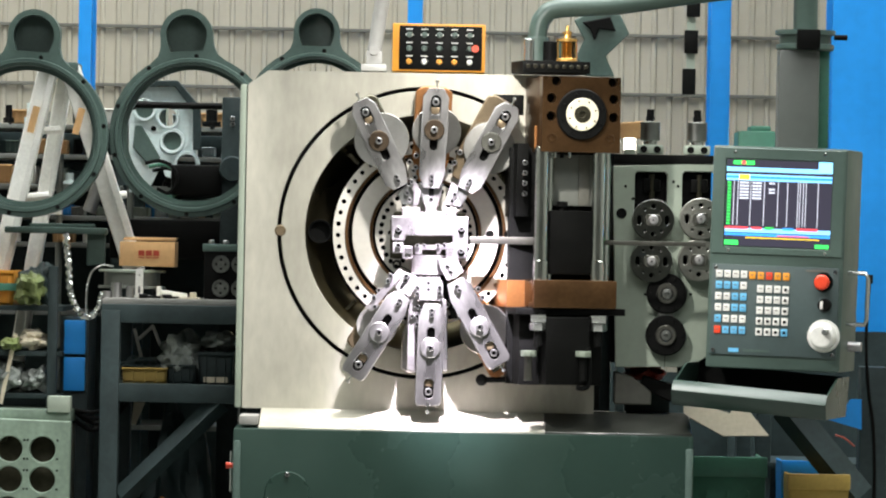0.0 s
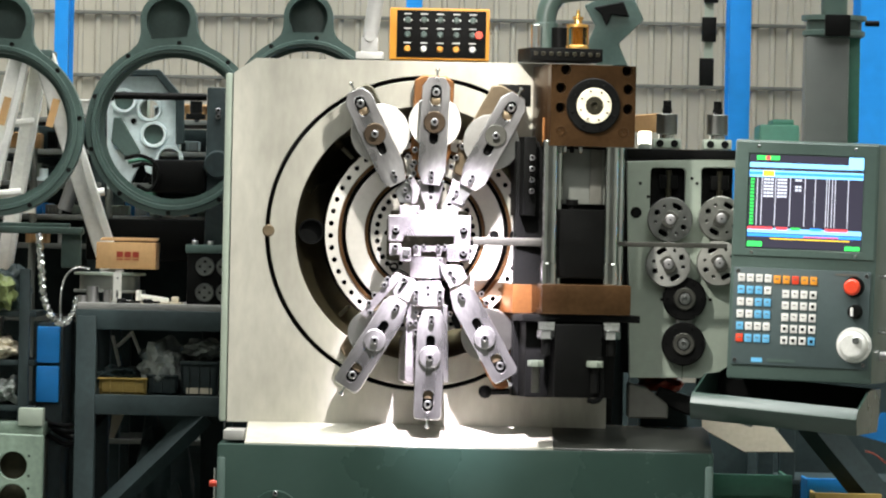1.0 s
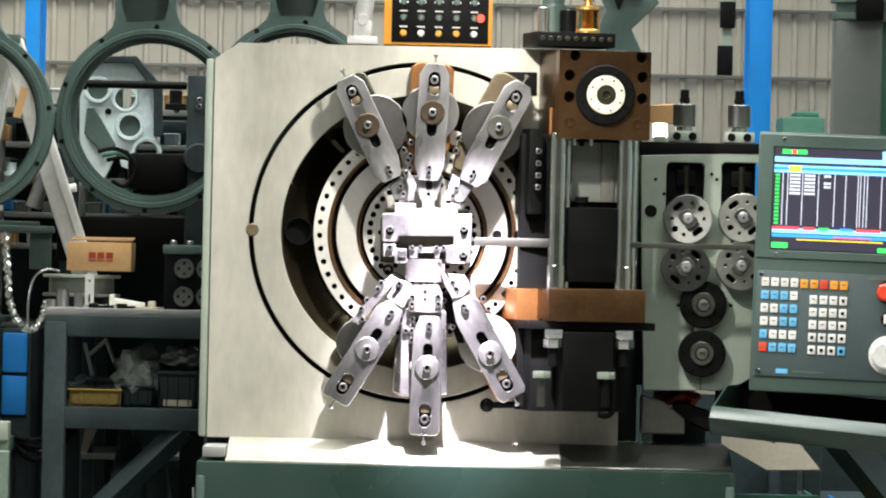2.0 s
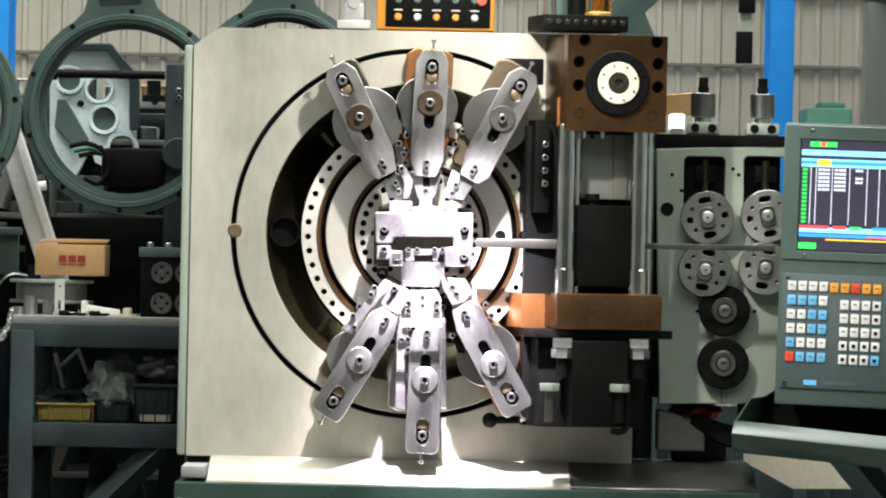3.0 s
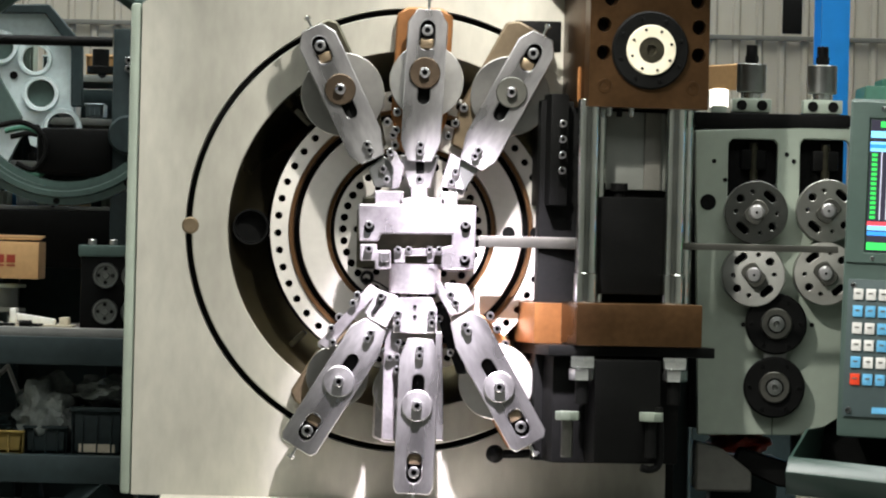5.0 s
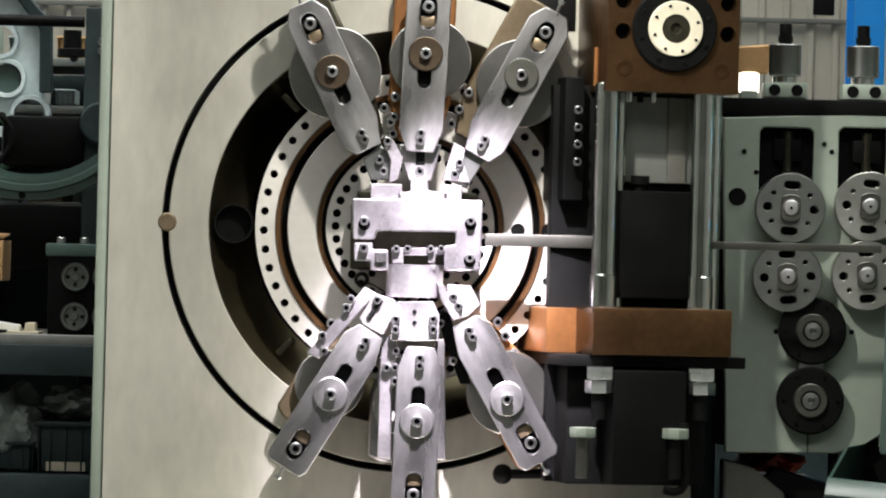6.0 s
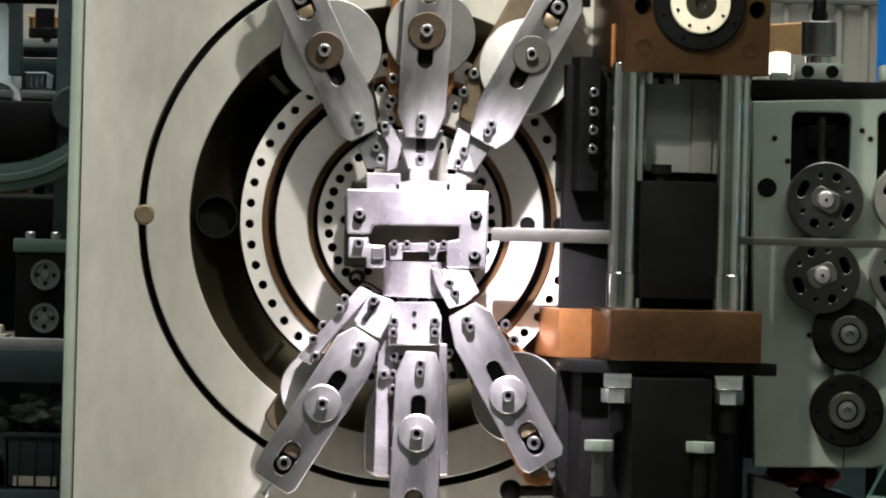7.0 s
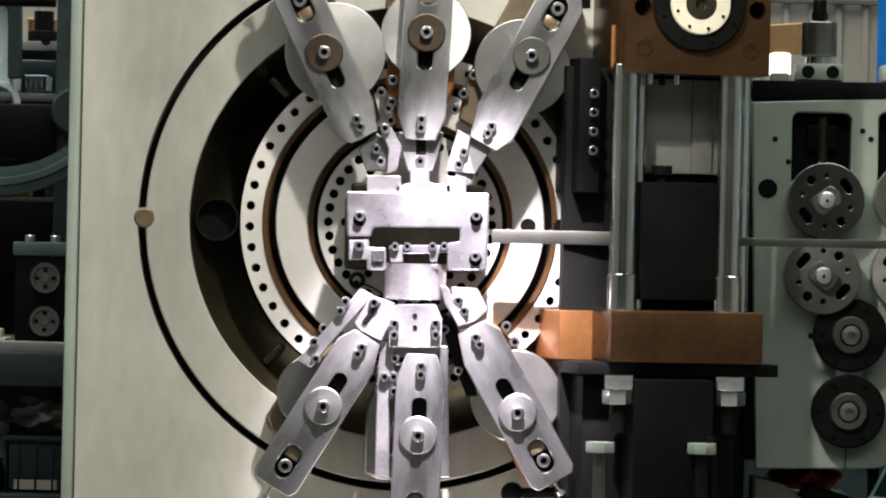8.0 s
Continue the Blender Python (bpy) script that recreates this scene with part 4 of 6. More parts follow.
# ---- control panel ----
def pendant():
    T = -14
    px, pz = 0.7299, 1.243
    pn = thing("control_panel", (px, -0.12, pz), "dark green control cabinet with lit screen and keypad", "control panel", turn=(0, 1.2, T))
    w, h = 0.29 / math.cos(radians(T)), 0.4875
    part("housing", box(w, 0.2, h, 0.006, (0, 0.1, 0)), PANEL, pn)
    part("upper_frame", prism([(-w / 2 + 0.004, 0.0075), (w / 2 - 0.004, 0.0075), (w / 2 - 0.004, h / 2 - 0.004), (-w / 2 + 0.004, h / 2 - 0.004)],
                              [[(-w / 2 + 0.03, 0.0225), (w / 2 - 0.03, 0.0225), (w / 2 - 0.03, h / 2 - 0.0275), (-w / 2 + 0.03, h / 2 - 0.0275)]], -0.004, 0.0, 0.001), PANEL, pn)
    kp = part("keypad_film", box(w - 0.0175, 0.004, 0.1975, 0.001, (0, -0.002, -0.115)), PANELFACE, pn, "dark keypad film")
    sx, sz = -w / 2 + 0.0325, h / 2 - 0.03
    sw, sh = w - 0.065, h / 2 - 0.055
    sc = part("screen", box(sw, 0.003, sh, 0.0, (0, -0.0006, sz - sh / 2)), glow("screen_dark", (0.05, 0.047, 0.07), 1.0), pn, "lit colour screen with a table")

    def bar(name, u, v, bw, bh, colour, s=1.2, dy=0.0):
        part(name, box(sw * bw, 0.001, sh * bh, 0, (sx + sw * (u + bw / 2), -0.0028 - dy, sz - sh * (v + bh / 2))), SCREEN(colour, s), sc)
    cache = {}

    def SCREEN(colour, s):
        k = (colour, s)
        if k not in cache:
            cache[k] = glow("screen_colour", colour, s * 1.5)
        return cache[k]
    BL, LB, GR, WH, RD, YE = (0.05, 0.33, 0.95), (0.25, 0.65, 1.0), (0.05, 0.75, 0.12), (0.75, 0.78, 0.9), (0.9, 0.08, 0.1), (0.95, 0.6, 0.05)
    bar("title_bar", 0.06, 0.01, 0.2, 0.045, GR)
    bar("title_mark", 0.14, 0.012, 0.04, 0.04, RD, 1.2, 0.0008)
    bar("menu_band", 0.0, 0.085, 0.9, 0.05, LB)
    bar("menu_corner", 0.87, 0.0, 0.13, 0.13, LB, 1.5)
    bar("head_band", 0.0, 0.165, 1.0, 0.075, LB)
    bar("head_line", 0.0, 0.185, 1.0, 0.03, BL, 1.0, 0.0008)
    bar("cursor_cell", 0.12, 0.17, 0.1, 0.06, YE, 1.2, 0.0012)
    for i in range(14):
        bar("row_number", 0.012, 0.255 + i * 0.0365, 0.034, 0.024, GR, 0.9)
    for u in (0.07, 0.11, 0.23, 0.36, 0.49, 0.58, 0.68, 0.7, 0.73, 0.755, 0.87):
        bar("column_line", u, 0.24, 0.006, 0.52, WH, 0.8)
    for i in range(6):
        for u, n in ((0.128, 0.026), (0.158, 0.026), (0.188, 0.026), (0.248, 0.026), (0.278, 0.026), (0.308, 0.026), (0.405, 0.03), (0.44, 0.02)):
            if u < 0.4 or i in (0, 2, 3):
                bar("table_entry", u, 0.252 + i * 0.036, n, 0.024, WH, 0.8)
    bar("status_band", 0.0, 0.79, 1.0, 0.05, LB)
    for u, n, cl in ((0.0, 0.22, RD), (0.25, 0.1, RD), (0.38, 0.08, GR), (0.55, 0.1, BL), (0.68, 0.2, RD)):
        bar("status_cell", u, 0.775, n, 0.03, cl, 1.1, 0.0008)
    bar("value_band", 0.0, 0.85, 1.0, 0.03, BL, 1.1)
    bar("value_line", 0.2, 0.895, 0.7, 0.012, YE)
    bar("value_line", 0.5, 0.865, 0.3, 0.012, RD, 1.0, 0.0008)
    bar("soft_key", 0.0, 0.935, 0.13, 0.055, GR)
    bar("soft_key", 0.86, 0.955, 0.13, 0.045, GR)
    # keys
    kx, kz = -w / 2 + 0.025, -0.0375

    def key(cx_, cz_, m_):
        k = (m_.name, "key")
        if k not in SCREWS:
            SCREWS[k] = finish("key", box(0.01437, 0.003, 0.01625, 0.0012), m_)
        part("key", SCREWS[k], None, kp, at=(cx_, -0.0055, cz_))
        if "legend" not in SCREWS:
            SCREWS["legend"] = finish("key_legend", box(0.0065, 0.0006, 0.0022, 0), GIRT)
        part("key_legend", SCREWS["legend"], None, kp, at=(cx_, -0.0073, cz_ + 0.0012))
    for r in range(6):
        for c in range(4):
            blue = (r in (1,) and c < 3) or (r in (2, 3) and c > 1) or (r == 4 and c == 0) or (r == 5 and c > 0)
            key(kx + 0.01837 * c, kz - 0.0245 * r, RED if (r == 5 and c == 0) else KEYBLUE if blue else WHITE)
    for c in range(5):
        key(kx + 0.07375 + 0.01875 * c, kz - 0.00125, RED if c == 2 else KEYORANGE)
    for r in range(5):
        for c in range(4):
            key(kx + 0.0925 + 0.01875 * c, kz - 0.03 - 0.0235 * r, KEYBLUE if (r == 4 and c == 3) else WHITE)
            if r > 2 or c == 3:
                part("key_mark", box(0.00625, 0.0008, 0.00625, 0), BLACK, kp, at=(kx + 0.0925 + 0.01875 * c, -0.0074, kz - 0.03 - 0.0235 * r))
    rx = w / 2 - 0.0425
    st = part("stop_button", lathe([(0, -0.03), (0.0125, -0.03), (0.01625, -0.027), (0.01688, -0.02), (0.01125, -0.018), (0.01125, 0)], 28), RED, kp, "red mushroom stop button", at=(rx, -0.004, -0.0475))
    part("stop_collar", lathe([(0.01125, -0.006), (0.02, -0.005), (0.02125, 0)], 28), BLACK, st)
    sb = part("selector_switch", lathe([(0, -0.02), (0.01125, -0.02), (0.01375, -0.016), (0.015, 0)], 24), BLACK, kp, "black and white selector switch", at=(rx + 0.005, -0.004, -0.0975))
    part("switch_cap", box(0.00625, 0.006, 0.0175, 0.002, (-0.00375, -0.022, 0)), WHITE, sb)
    hw_ = part("hand_wheel", lathe([(0, -0.03), (0.0225, -0.03), (0.0275, -0.026), (0.03, -0.012), (0.03, 0)], 40), ALU, kp, "silver hand wheel", at=(rx + 0.005, -0.004, -0.165))
    part("wheel_grip", rod(0.0075, 0.014, 16), CHROME, hw_, at=(0.01, -0.044, 0.01))
    part("wheel_collar", lathe([(0.02875, -0.004), (0.035, -0.003), (0.03625, 0)], 36), WHITE, hw_)
    part("maker_mark", box(0.0225, 0.001, 0.00875, 0, (-w / 2 + 0.0625, -0.0045, -0.20375)), KEYBLUE, kp)
    part("lettering_bar", box(0.0575, 0.001, 0.005, 0, (-w / 2 + 0.1125, -0.0045, -0.20375)), PANEL, kp)
    part("lettering_bar", box(0.05, 0.001, 0.00375, 0, (w / 2 - 0.0575, -0.0045, -0.02375)), GIRT, kp)
    for u, v in ((-1, -1), (1, -1), (-1, 1), (1, 1)):
        screw(kp, u * (w / 2 - 0.0175), -0.115 + v * 0.09, -0.004, 0.0045, 0.003)
    for u in (-1, 1):
        screw(pn, u * (w / 2 - 0.05), h / 2 - 0.01375, -0.004, 0.00375, 0.002)
        screw(pn, u * (w / 2 - 0.0425), 0.015, -0.004, 0.00325, 0.002, ARM)
    part("side_handle", tube([(w / 2, 0.06, -0.025), (w / 2 + 0.04, 0.06, -0.025), (w / 2 + 0.045, 0.06, -0.0375), (w / 2 + 0.045, 0.06, -0.125), (w / 2 + 0.04, 0.06, -0.1375), (w / 2, 0.06, -0.1375)], 0.005, 10), CHROME, pn, "bright bow handle")
    part("side_lock", rod(0.01125, 0.03, 16, "X"), ARM, pn, at=(w / 2, 0.1, -0.1875))
    # sloping tray under the cabinet
    z0 = -h / 2
    tw = w + 0.0425
    tr = prism([(-0.10, -0.0375), (-0.115, -0.06), (-0.09, -0.0925), (-0.084, -0.0925), (-0.108, -0.06), (-0.095, -0.0375)], [], -tw / 2, tw / 2, 0.001)
    for v in tr.verts:
        v.co = (v.co.y, v.co.x, v.co.z)
    ty = part("tray", tr, GREEN, pn, "open green tray under the keypad", at=(-0.02625, 0, z0), turn=(0, 3.2, 0))
    part("tray_floor", box(tw - 0.004, 0.26, 0.004, 0.0, (0, 0.04, -0.09)), GREEN, ty)
    # the tray's dark inside is shade, put into this back wall's black colour
    part("tray_back", box(tw - 0.004, 0.006, 0.0875, 0.0, (0, 0.165, -0.0475)), BLACK, ty, "tray back painted black as the shade inside")
    sd = [(-0.097, -0.04), (-0.112, -0.06), (-0.088, -0.09125), (0.168, -0.09125), (0.168, -0.0025), (0.02, -0.0025)]
    for sx_ in (-1, 1):
        sp_ = prism(sd, [], sx_ * (tw / 2 - 0.002) - 0.002, sx_ * (tw / 2 - 0.002) + 0.002)
        for v in sp_.verts:
            v.co = (v.co.y, v.co.x, v.co.z)
        part("tray_side", sp_, GREEN, ty)
    # post
    post = thing("panel_post", (0.7843, 0.1, 0), "grey square post with a clamped collar carrying the control panel", "post")
    zt, zbm = 1.7078, 1.4909
    part("square_tube", box(0.09, 0.09, zt - zbm + 0.05, 0.004, (0, 0, (zt + zbm) / 2 - 0.025)), POSTGREY, post)
    part("tube_side", box(0.025, 0.075, zt - zbm, 0.002, (0.0575, 0.03, (zt + zbm) / 2)), GREENBIN, post)
    part("collar", lathe([(0, 0), (0.06, 0), (0.065, 0.004), (0.065, 0.0125), (0.0575, 0.015), (0.0575, 0.0325), (0.0675, 0.035), (0.0675, 0.045), (0, 0.0475)], 40, "Z"), PANEL, post, "round clamped collar", at=(0.015, 0, zt))
    part("collar_clamp", box(0.0525, 0.02, 0.045, 0.003, (0.0175, -0.0675, zt + 0.0225)), BLACK, post)
    part("clamp_screw", rod(0.00625, 0.03, 12, "X"), BLACK, post, at=(0.0775, -0.02, zt + 0.03))
    part("round_tube", rod(0.0275, 0.15, 24, "Z"), PANEL, post, at=(0.015, 0, zt + 0.045))


pendant()


# ---- behind the machine ----
def lobe_casting(u, v, r_out, r_in, y, group="ring castings", tilt=0):
    c = thing("ring_casting", (u, y, v), "grey-green painted ring casting with a round lobe, standing on edge", "casting", group, turn=(0, tilt, 0))
    lob, up = r_out * 0.32, r_out * 1.22
    a0 = radians(117)
    ring = [(r_out * math.cos(a), r_out * math.sin(a)) for a in [a0 + (math.tau - radians(54)) * i / 60 for i in range(61)]]
    flare = [(lob * 1.12, r_out * 0.98), (lob * 1.01, r_out * 1.08)]
    top = [(lob * math.cos(a), up + lob * math.sin(a)) for a in [radians(-8) + radians(196) * i / 20 for i in range(21)]]
    pk = lob * 0.78
    pocket = [(pk * math.cos(a), up + pk * math.sin(a)) for a in [radians(-30) + radians(240) * i / 20 for i in range(21)]] + [(-pk * 0.8, r_out * 1.02), (pk * 0.8, r_out * 1.02)]
    part("ring_body", prism(ring + flare + top + [(-x, z) for x, z in reversed(flare)], [circle(0, 0, r_in, 72), pocket], -0.03, 0.03), GREYGREEN, c)
    part("pocket_floor", prism([(x * 1.1, z + (z - up) * 0.08) for x, z in pocket], [], 0.018, 0.026), GREYGREEN, c, "recessed floor of the lobe")
    part("inner_flange", lathe([(r_in * 1.03, -0.03), (r_in * 1.04, -0.036), (r_in * 1.09, -0.036), (r_in * 1.1, -0.03)], 64), GREYGREEN, c)
    part("inner_lip", lathe([(r_in * 1.0, 0.02), (r_in * 0.94, 0.02), (r_in * 0.94, 0.04), (r_in, 0.04)], 64), GREYGREEN, c)
    for i in range(10):
        a = math.tau * i / 10 + 0.2
        dark_hole(c, (r_out + r_in) / 2 * 1.04 * math.cos(a), (r_out + r_in) / 2 * 1.04 * math.sin(a), -0.031, 0.005)
    return c


lobe_casting(-0.5847, 1.5013, 0.18934, 0.16192, 0.5, tilt=-4)
lobe_casting(-0.9619, 1.4922, 0.18805, 0.16081, 0.42, tilt=4)
lobe_casting(-0.3072, 1.5482, 0.17071, 0.14404, 0.75)


def bench():
    y = 0.32
    b = thing("work_bench", (-0.6197, y, 0), "heavy dark steel work bench with a lower shelf", "bench")
    ox = -0.6197
    x0, x1 = -0.774-ox, -0.4398-ox
    zt = 1.1172
    part("bench_top", box(x1 - x0, 0.5, 0.015, 0.003, ((x0 + x1) / 2, 0.25, zt)), CONCRETE, b, "dusty bench top")
    part("apron", box(x1 - x0, 0.03, 0.0425, 0.003, ((x0 + x1) / 2, 0.0, zt - 0.0275)), BENCH, b)
    part("shelf_beam", box(x1 - x0, 0.04, 0.0425, 0.003, ((x0 + x1) / 2, 0.0, 0.9103)), BENCH, b)
    part("shelf", box(x1 - x0, 0.45, 0.006, 0.0, ((x0 + x1) / 2, 0.24, 0.9283)), BENCH, b)
    part("leg", box(0.0425, 0.05, zt - 0.02, 0.003, (x0 + 0.0225, 0.0, (zt - 0.02) / 2)), BENCH, b)
    part("leg", box(0.0425, 0.05, zt - 0.02, 0.003, (x0 + 0.0225, 0.45, (zt - 0.02) / 2)), BENCH, b)
    part("brace", tube([(-0.7206-ox, 0.005, 0.6716), (-0.4998-ox, 0.005, 0.8919)], 0.025, 4), BENCH, b)
    part("foot_rail", box(x1 - x0, 0.04, 0.0375, 0.003, ((x0 + x1) / 2, 0.44, 0.2)), BENCH, b)


bench()


def cardboard_box():
    c = thing("cardboard_box", (-0.6804, 0.45, 1.1966), "small brown cardboard box with faded red print", "box")
    part("carton", box(0.12742, 0.14, 0.05721, 0.002, (0, 0.07, 0.0286)), CARD, c)
    part("flap", box(0.12222, 0.1, 0.002, 0.0, (0.0025, 0.08, 0.05981)), CARD, c, turn=(3, 0, 0))
    for k in (-1, 0, 1):
        part("lettering_bar", box(0.0135, 0.001, 0.0125, 0, (0.004 + 0.0172 * k, -0.001, 0.031)), DULLRED, c)
        part("lettering_bar", box(0.0135, 0.001, 0.0022, 0, (0.004 + 0.0172 * k, -0.001, 0.0205)), DULLRED, c)


cardboard_box()


def roller_unit():
    r = thing("straightener_unit", (-0.4996, 0.36, 1.123), "dark wire straightener unit with bright rollers on the bench", "straightener")
    part("body", box(0.105, 0.12, 0.115, 0.003, (0.0075, 0.06, 0.0575)), BLACK, r)
    part("top_plate", box(0.1125, 0.13, 0.0175, 0.003, (0.0075, 0.06, 0.12)), GREYGREEN, r)
    for i in range(3):
        part("top_screw", rod(0.00625, 0.00875, 12, "Z"), ARM, r, at=(-0.03 + 0.0325 * i, 0.03, 0.12875))
    for u in (-5, 30):
        for v in (66, 22):
            w = part("guide_roller", lathe([(0, -0.012), (0.005, -0.012), (0.00625, -0.008), (0.01375, -0.008), (0.015, -0.011), (0.01875, -0.011), (0.02, -0.008), (0.02, 0)], 28), ROLLER, r, at=(0.00125 * u, 0, 0.00125 * v))
            for i in range(4):
                dark_hole(w, 0.01063 * math.cos(i * 1.571), 0.01063 * math.sin(i * 1.571), -0.0095, 0.00275)


roller_unit()


def teach_box():
    t = thing("button_box", (-0.0177, 0.1, 1.6445), "orange push-button box with black face standing on the machine", "button box")
    w, h = 0.2075, 0.1075
    part("case", box(w, 0.1, h, 0.003, (0, 0.05, h / 2)), ORANGE, t)
    part("face", box(w - 0.0225, 0.003, h - 0.01, 0.001, (0.00375, -0.002, h / 2)), BLACK, t, "black button face")
    for i in range(5):
        for k in range(3):
            x = -w / 2 + 0.0375 + 0.03375 * i
            z = 0.0225 + 0.03 * k
            if k == 2:
                part("lettering_bar", box(0.0175, 0.001, 0.00375, 0, (x, -0.004, z)), WHITE, t)
            m_ = [ORANGE, WHITE, ORANGE][(i + k) % 3] if k == 0 else PANEL
            part("push_button", lathe([(0, -0.008), (0.005, -0.008), (0.00625, -0.005), (0.00688, 0)], 14), m_, t, at=(x, -0.003, z))
            part("lettering_bar", box(0.015, 0.001, 0.0025, 0, (x, -0.004, z + 0.0125)), WHITE, t)
    part("stop_button", lathe([(0, -0.012), (0.0075, -0.012), (0.00875, -0.008), (0.0075, 0)], 18), RED, t, at=(w / 2 - 0.0225, -0.003, 0.0525))


teach_box()


def work_lamp():
    l = thing("work_lamp", (-0.1607, 0.05, 1.6425), "grey jointed work lamp bolted on the machine top", "lamp")
    ox, oz = -0.1607, 1.6425
    part("foot", box(0.0575, 0.06, 0.015, 0.003, (0, 0, 0.00625)), LAMPGREY, l)
    part("foot_block", box(0.035, 0.04, 0.0325, 0.003, (0, 0, 0.0275)), LAMPGREY, l)
    part("joint", rod(0.01125, 0.05, 18), LAMPGREY, l, at=(0, -0.025, 0.045))
    part("tube", tube([(0.0, 0, 0.0425), (0.0175, 0, 0.175), (0.0275, -0.02, 0.28)], 0.01625, 16), LAMPGREY, l)
    part("boom", tube([(0.0275, -0.02, 0.28), (0.04 - ox, -0.665, 1.955 - oz)], 0.011, 12), ALU, l)
    part("shade", lathe([(0.02, 0.06), (0.035, 0.055), (0.055, 0.0), (0.053, 0.0), (0.033, 0.052), (0.02, 0.057)], 32, "Z"), BLACK, l, "black lamp shade", at=(0.04 - ox, -0.62, 1.908 - oz), turn=(30, 0, 0))


work_lamp()


def ladder():
    y = 0.62
    l = thing("step_ladder", (0, y, 0), "aluminium step ladder standing open behind the castings", "ladder")

    def stile(a, b, w, dy):
        (ax, az), (bx, bz) = a, b
        d = Vector((bx - ax, 0, bz - az)).normalized()
        n = Vector((d.z, 0, -d.x)) * w / 2
        pts = [(ax - n.x, az - n.z), (bx - n.x, bz - n.z), (bx + n.x, bz + n.z), (ax + n.x, az + n.z)]
        part("stile", prism(pts, [], dy, dy + 0.03, 0.003), ALU, l)
        m_ = 0.32
        part("stile_flange", prism([(ax - n.x, az - n.z), (bx - n.x, bz - n.z), (bx - n.x * m_, bz - n.z * m_), (ax - n.x * m_, az - n.z * m_)], [], dy - 0.012, dy, 0.002), ALU, l)
    stile((-0.9301, 1.6557), (-1.1, 0.8871), 0.04485, 0.0)
    stile((-0.8945, 1.6564), (-1.0, 0.9682), 0.03694, 0.1)
    stile((-0.8813, 1.6566), (-0.6855, 1.0798), 0.04749, 0.02)
    part("top_cap", box(0.0875, 0.16, 0.02, 0.004, (-0.9037, 0.06, 1.6588)), GREYGREEN, l)
    for p, q_ in (((-0.9602, 1.5073), (-0.901, 1.5137)), ((-0.9968, 1.3509), (-0.9257, 1.3589)), ((-0.7924, 1.3575), (-0.7437, 1.3637))):
        part("rung", tube([(p[0], 0.05, p[1]), (q_[0], 0.05, q_[1])], 0.009, 8), ALU, l)
    for u, v in ((-0.9607, 1.5337), (-0.8551, 1.5318)):
        part("sticker", box(0.01625, 0.002, 0.0625, 0, (0, 0, 0)), CARD, l, at=(u, -0.014, v), turn=(0, 14 if u < -0.85 else -14, 0))


ladder()


def hole_casting():
    c = thing("gearbox_casting", (0, 0.78, 0), "blue-grey machine casting with round bores behind the rings", "casting")
    ol = [(-0.7507, 1.6247), (-0.6384, 1.6269), (-0.5919, 1.5716), (-0.5889, 1.4166), (-0.626, 1.3971), (-0.661, 1.4098), (-0.6696, 1.4391), (-0.7004, 1.3716), (-0.7459, 1.3707)]
    bores = [(-0.6557, 1.549), (-0.6452, 1.493), (-0.6094, 1.4389), (-0.7122, 1.5666)]
    rr = [0.02273, 0.02407, 0.0254, 0.02273]
    part("body", prism(ol, [circle(b[0], b[1], r, 32) for b, r in zip(bores[:3:2], rr[:3:2])], 0, 0.03, 0.002), BLUEGREY, c)
    for b, r in zip(bores, rr):
        part("boss", lathe([(r * 0.9, 0.0), (r * 0.95, -0.012), (r * 1.18, -0.012), (r * 1.24, 0.0)], 36), BLUEGREY, c, at=(b[0], 0, b[1]))
    for b, r in zip(bores[1::2], rr[1::2]):
        part("blind_bore", lathe([(0, -0.001), (r * 0.9, -0.001)], 28), GREYGREEN, c, at=(b[0], 0, b[1]))
    part("dark_frame", prism([(-0.7456, 1.6342), (-0.6333, 1.6364), (-0.5786, 1.5745), (-0.5766, 1.473), (-0.5954, 1.4726), (-0.5972, 1.5662), (-0.641, 1.6215), (-0.7453, 1.6195)], [], -0.02, 0.0, 0.002), BENCH, c)
    part("bracket", prism([(-0.7328, 1.5288), (-0.7168, 1.5291), (-0.6712, 1.4524), (-0.7017, 1.4385), (-0.7372, 1.4752)], [], -0.02, 0.0, 0.002), GREYGREEN, c)
    for p in ((-0.6899, 1.5216), (-0.6508, 1.4368)):
        dark_hole(c, p[0], p[1], -0.002, 0.00625)


hole_casting()


def rack(x0, x1, y, z_top, levels, label):
    r = thing("storage_rack", ((x0 + x1) / 2, y, 0), label, "rack", "storage racks")
    w = x1 - x0
    for s in (-1, 1):
        for dy in (0, 0.35):
            part("upright", box(0.035, 0.035, z_top, 0.003, (s * (w / 2 - 0.02), dy, z_top / 2)), BENCH, r)
    for z in levels:
        part("shelf", box(w - 0.02, 0.4, 0.012, 0.002, (0, 0.17, z + 0.0065)), RACKGREY if z_top > 1.2 else BENCH, r)
    part("back_sheet", box(w, 0.006, z_top - 0.06, 0.0, (0, 0.385, (z_top - 0.06) / 2 + 0.02)), BENCH, r, "dark sheet back")
    return r


LEVELS = [0.25, 0.8005, 1.0727, 1.2361, 1.3014, 1.375, 1.4471, 1.5193]
rack(-1.15, -0.7621, 1.0, 1.5656, LEVELS, "dark steel storage rack crowded with machine parts")
rack(-0.758, -0.4285, 1.0, 1.5594, LEVELS, "dark steel storage rack crowded with machine parts")
rack(0.4106, 0.7373, 0.75, 1.0006, [0.15, 0.45], "low dark steel rack behind the feeder")
rack(0.7439, 1.1506, 0.75, 1.1084, [0.15, 0.45, 0.75], "low dark steel rack behind the control panel")


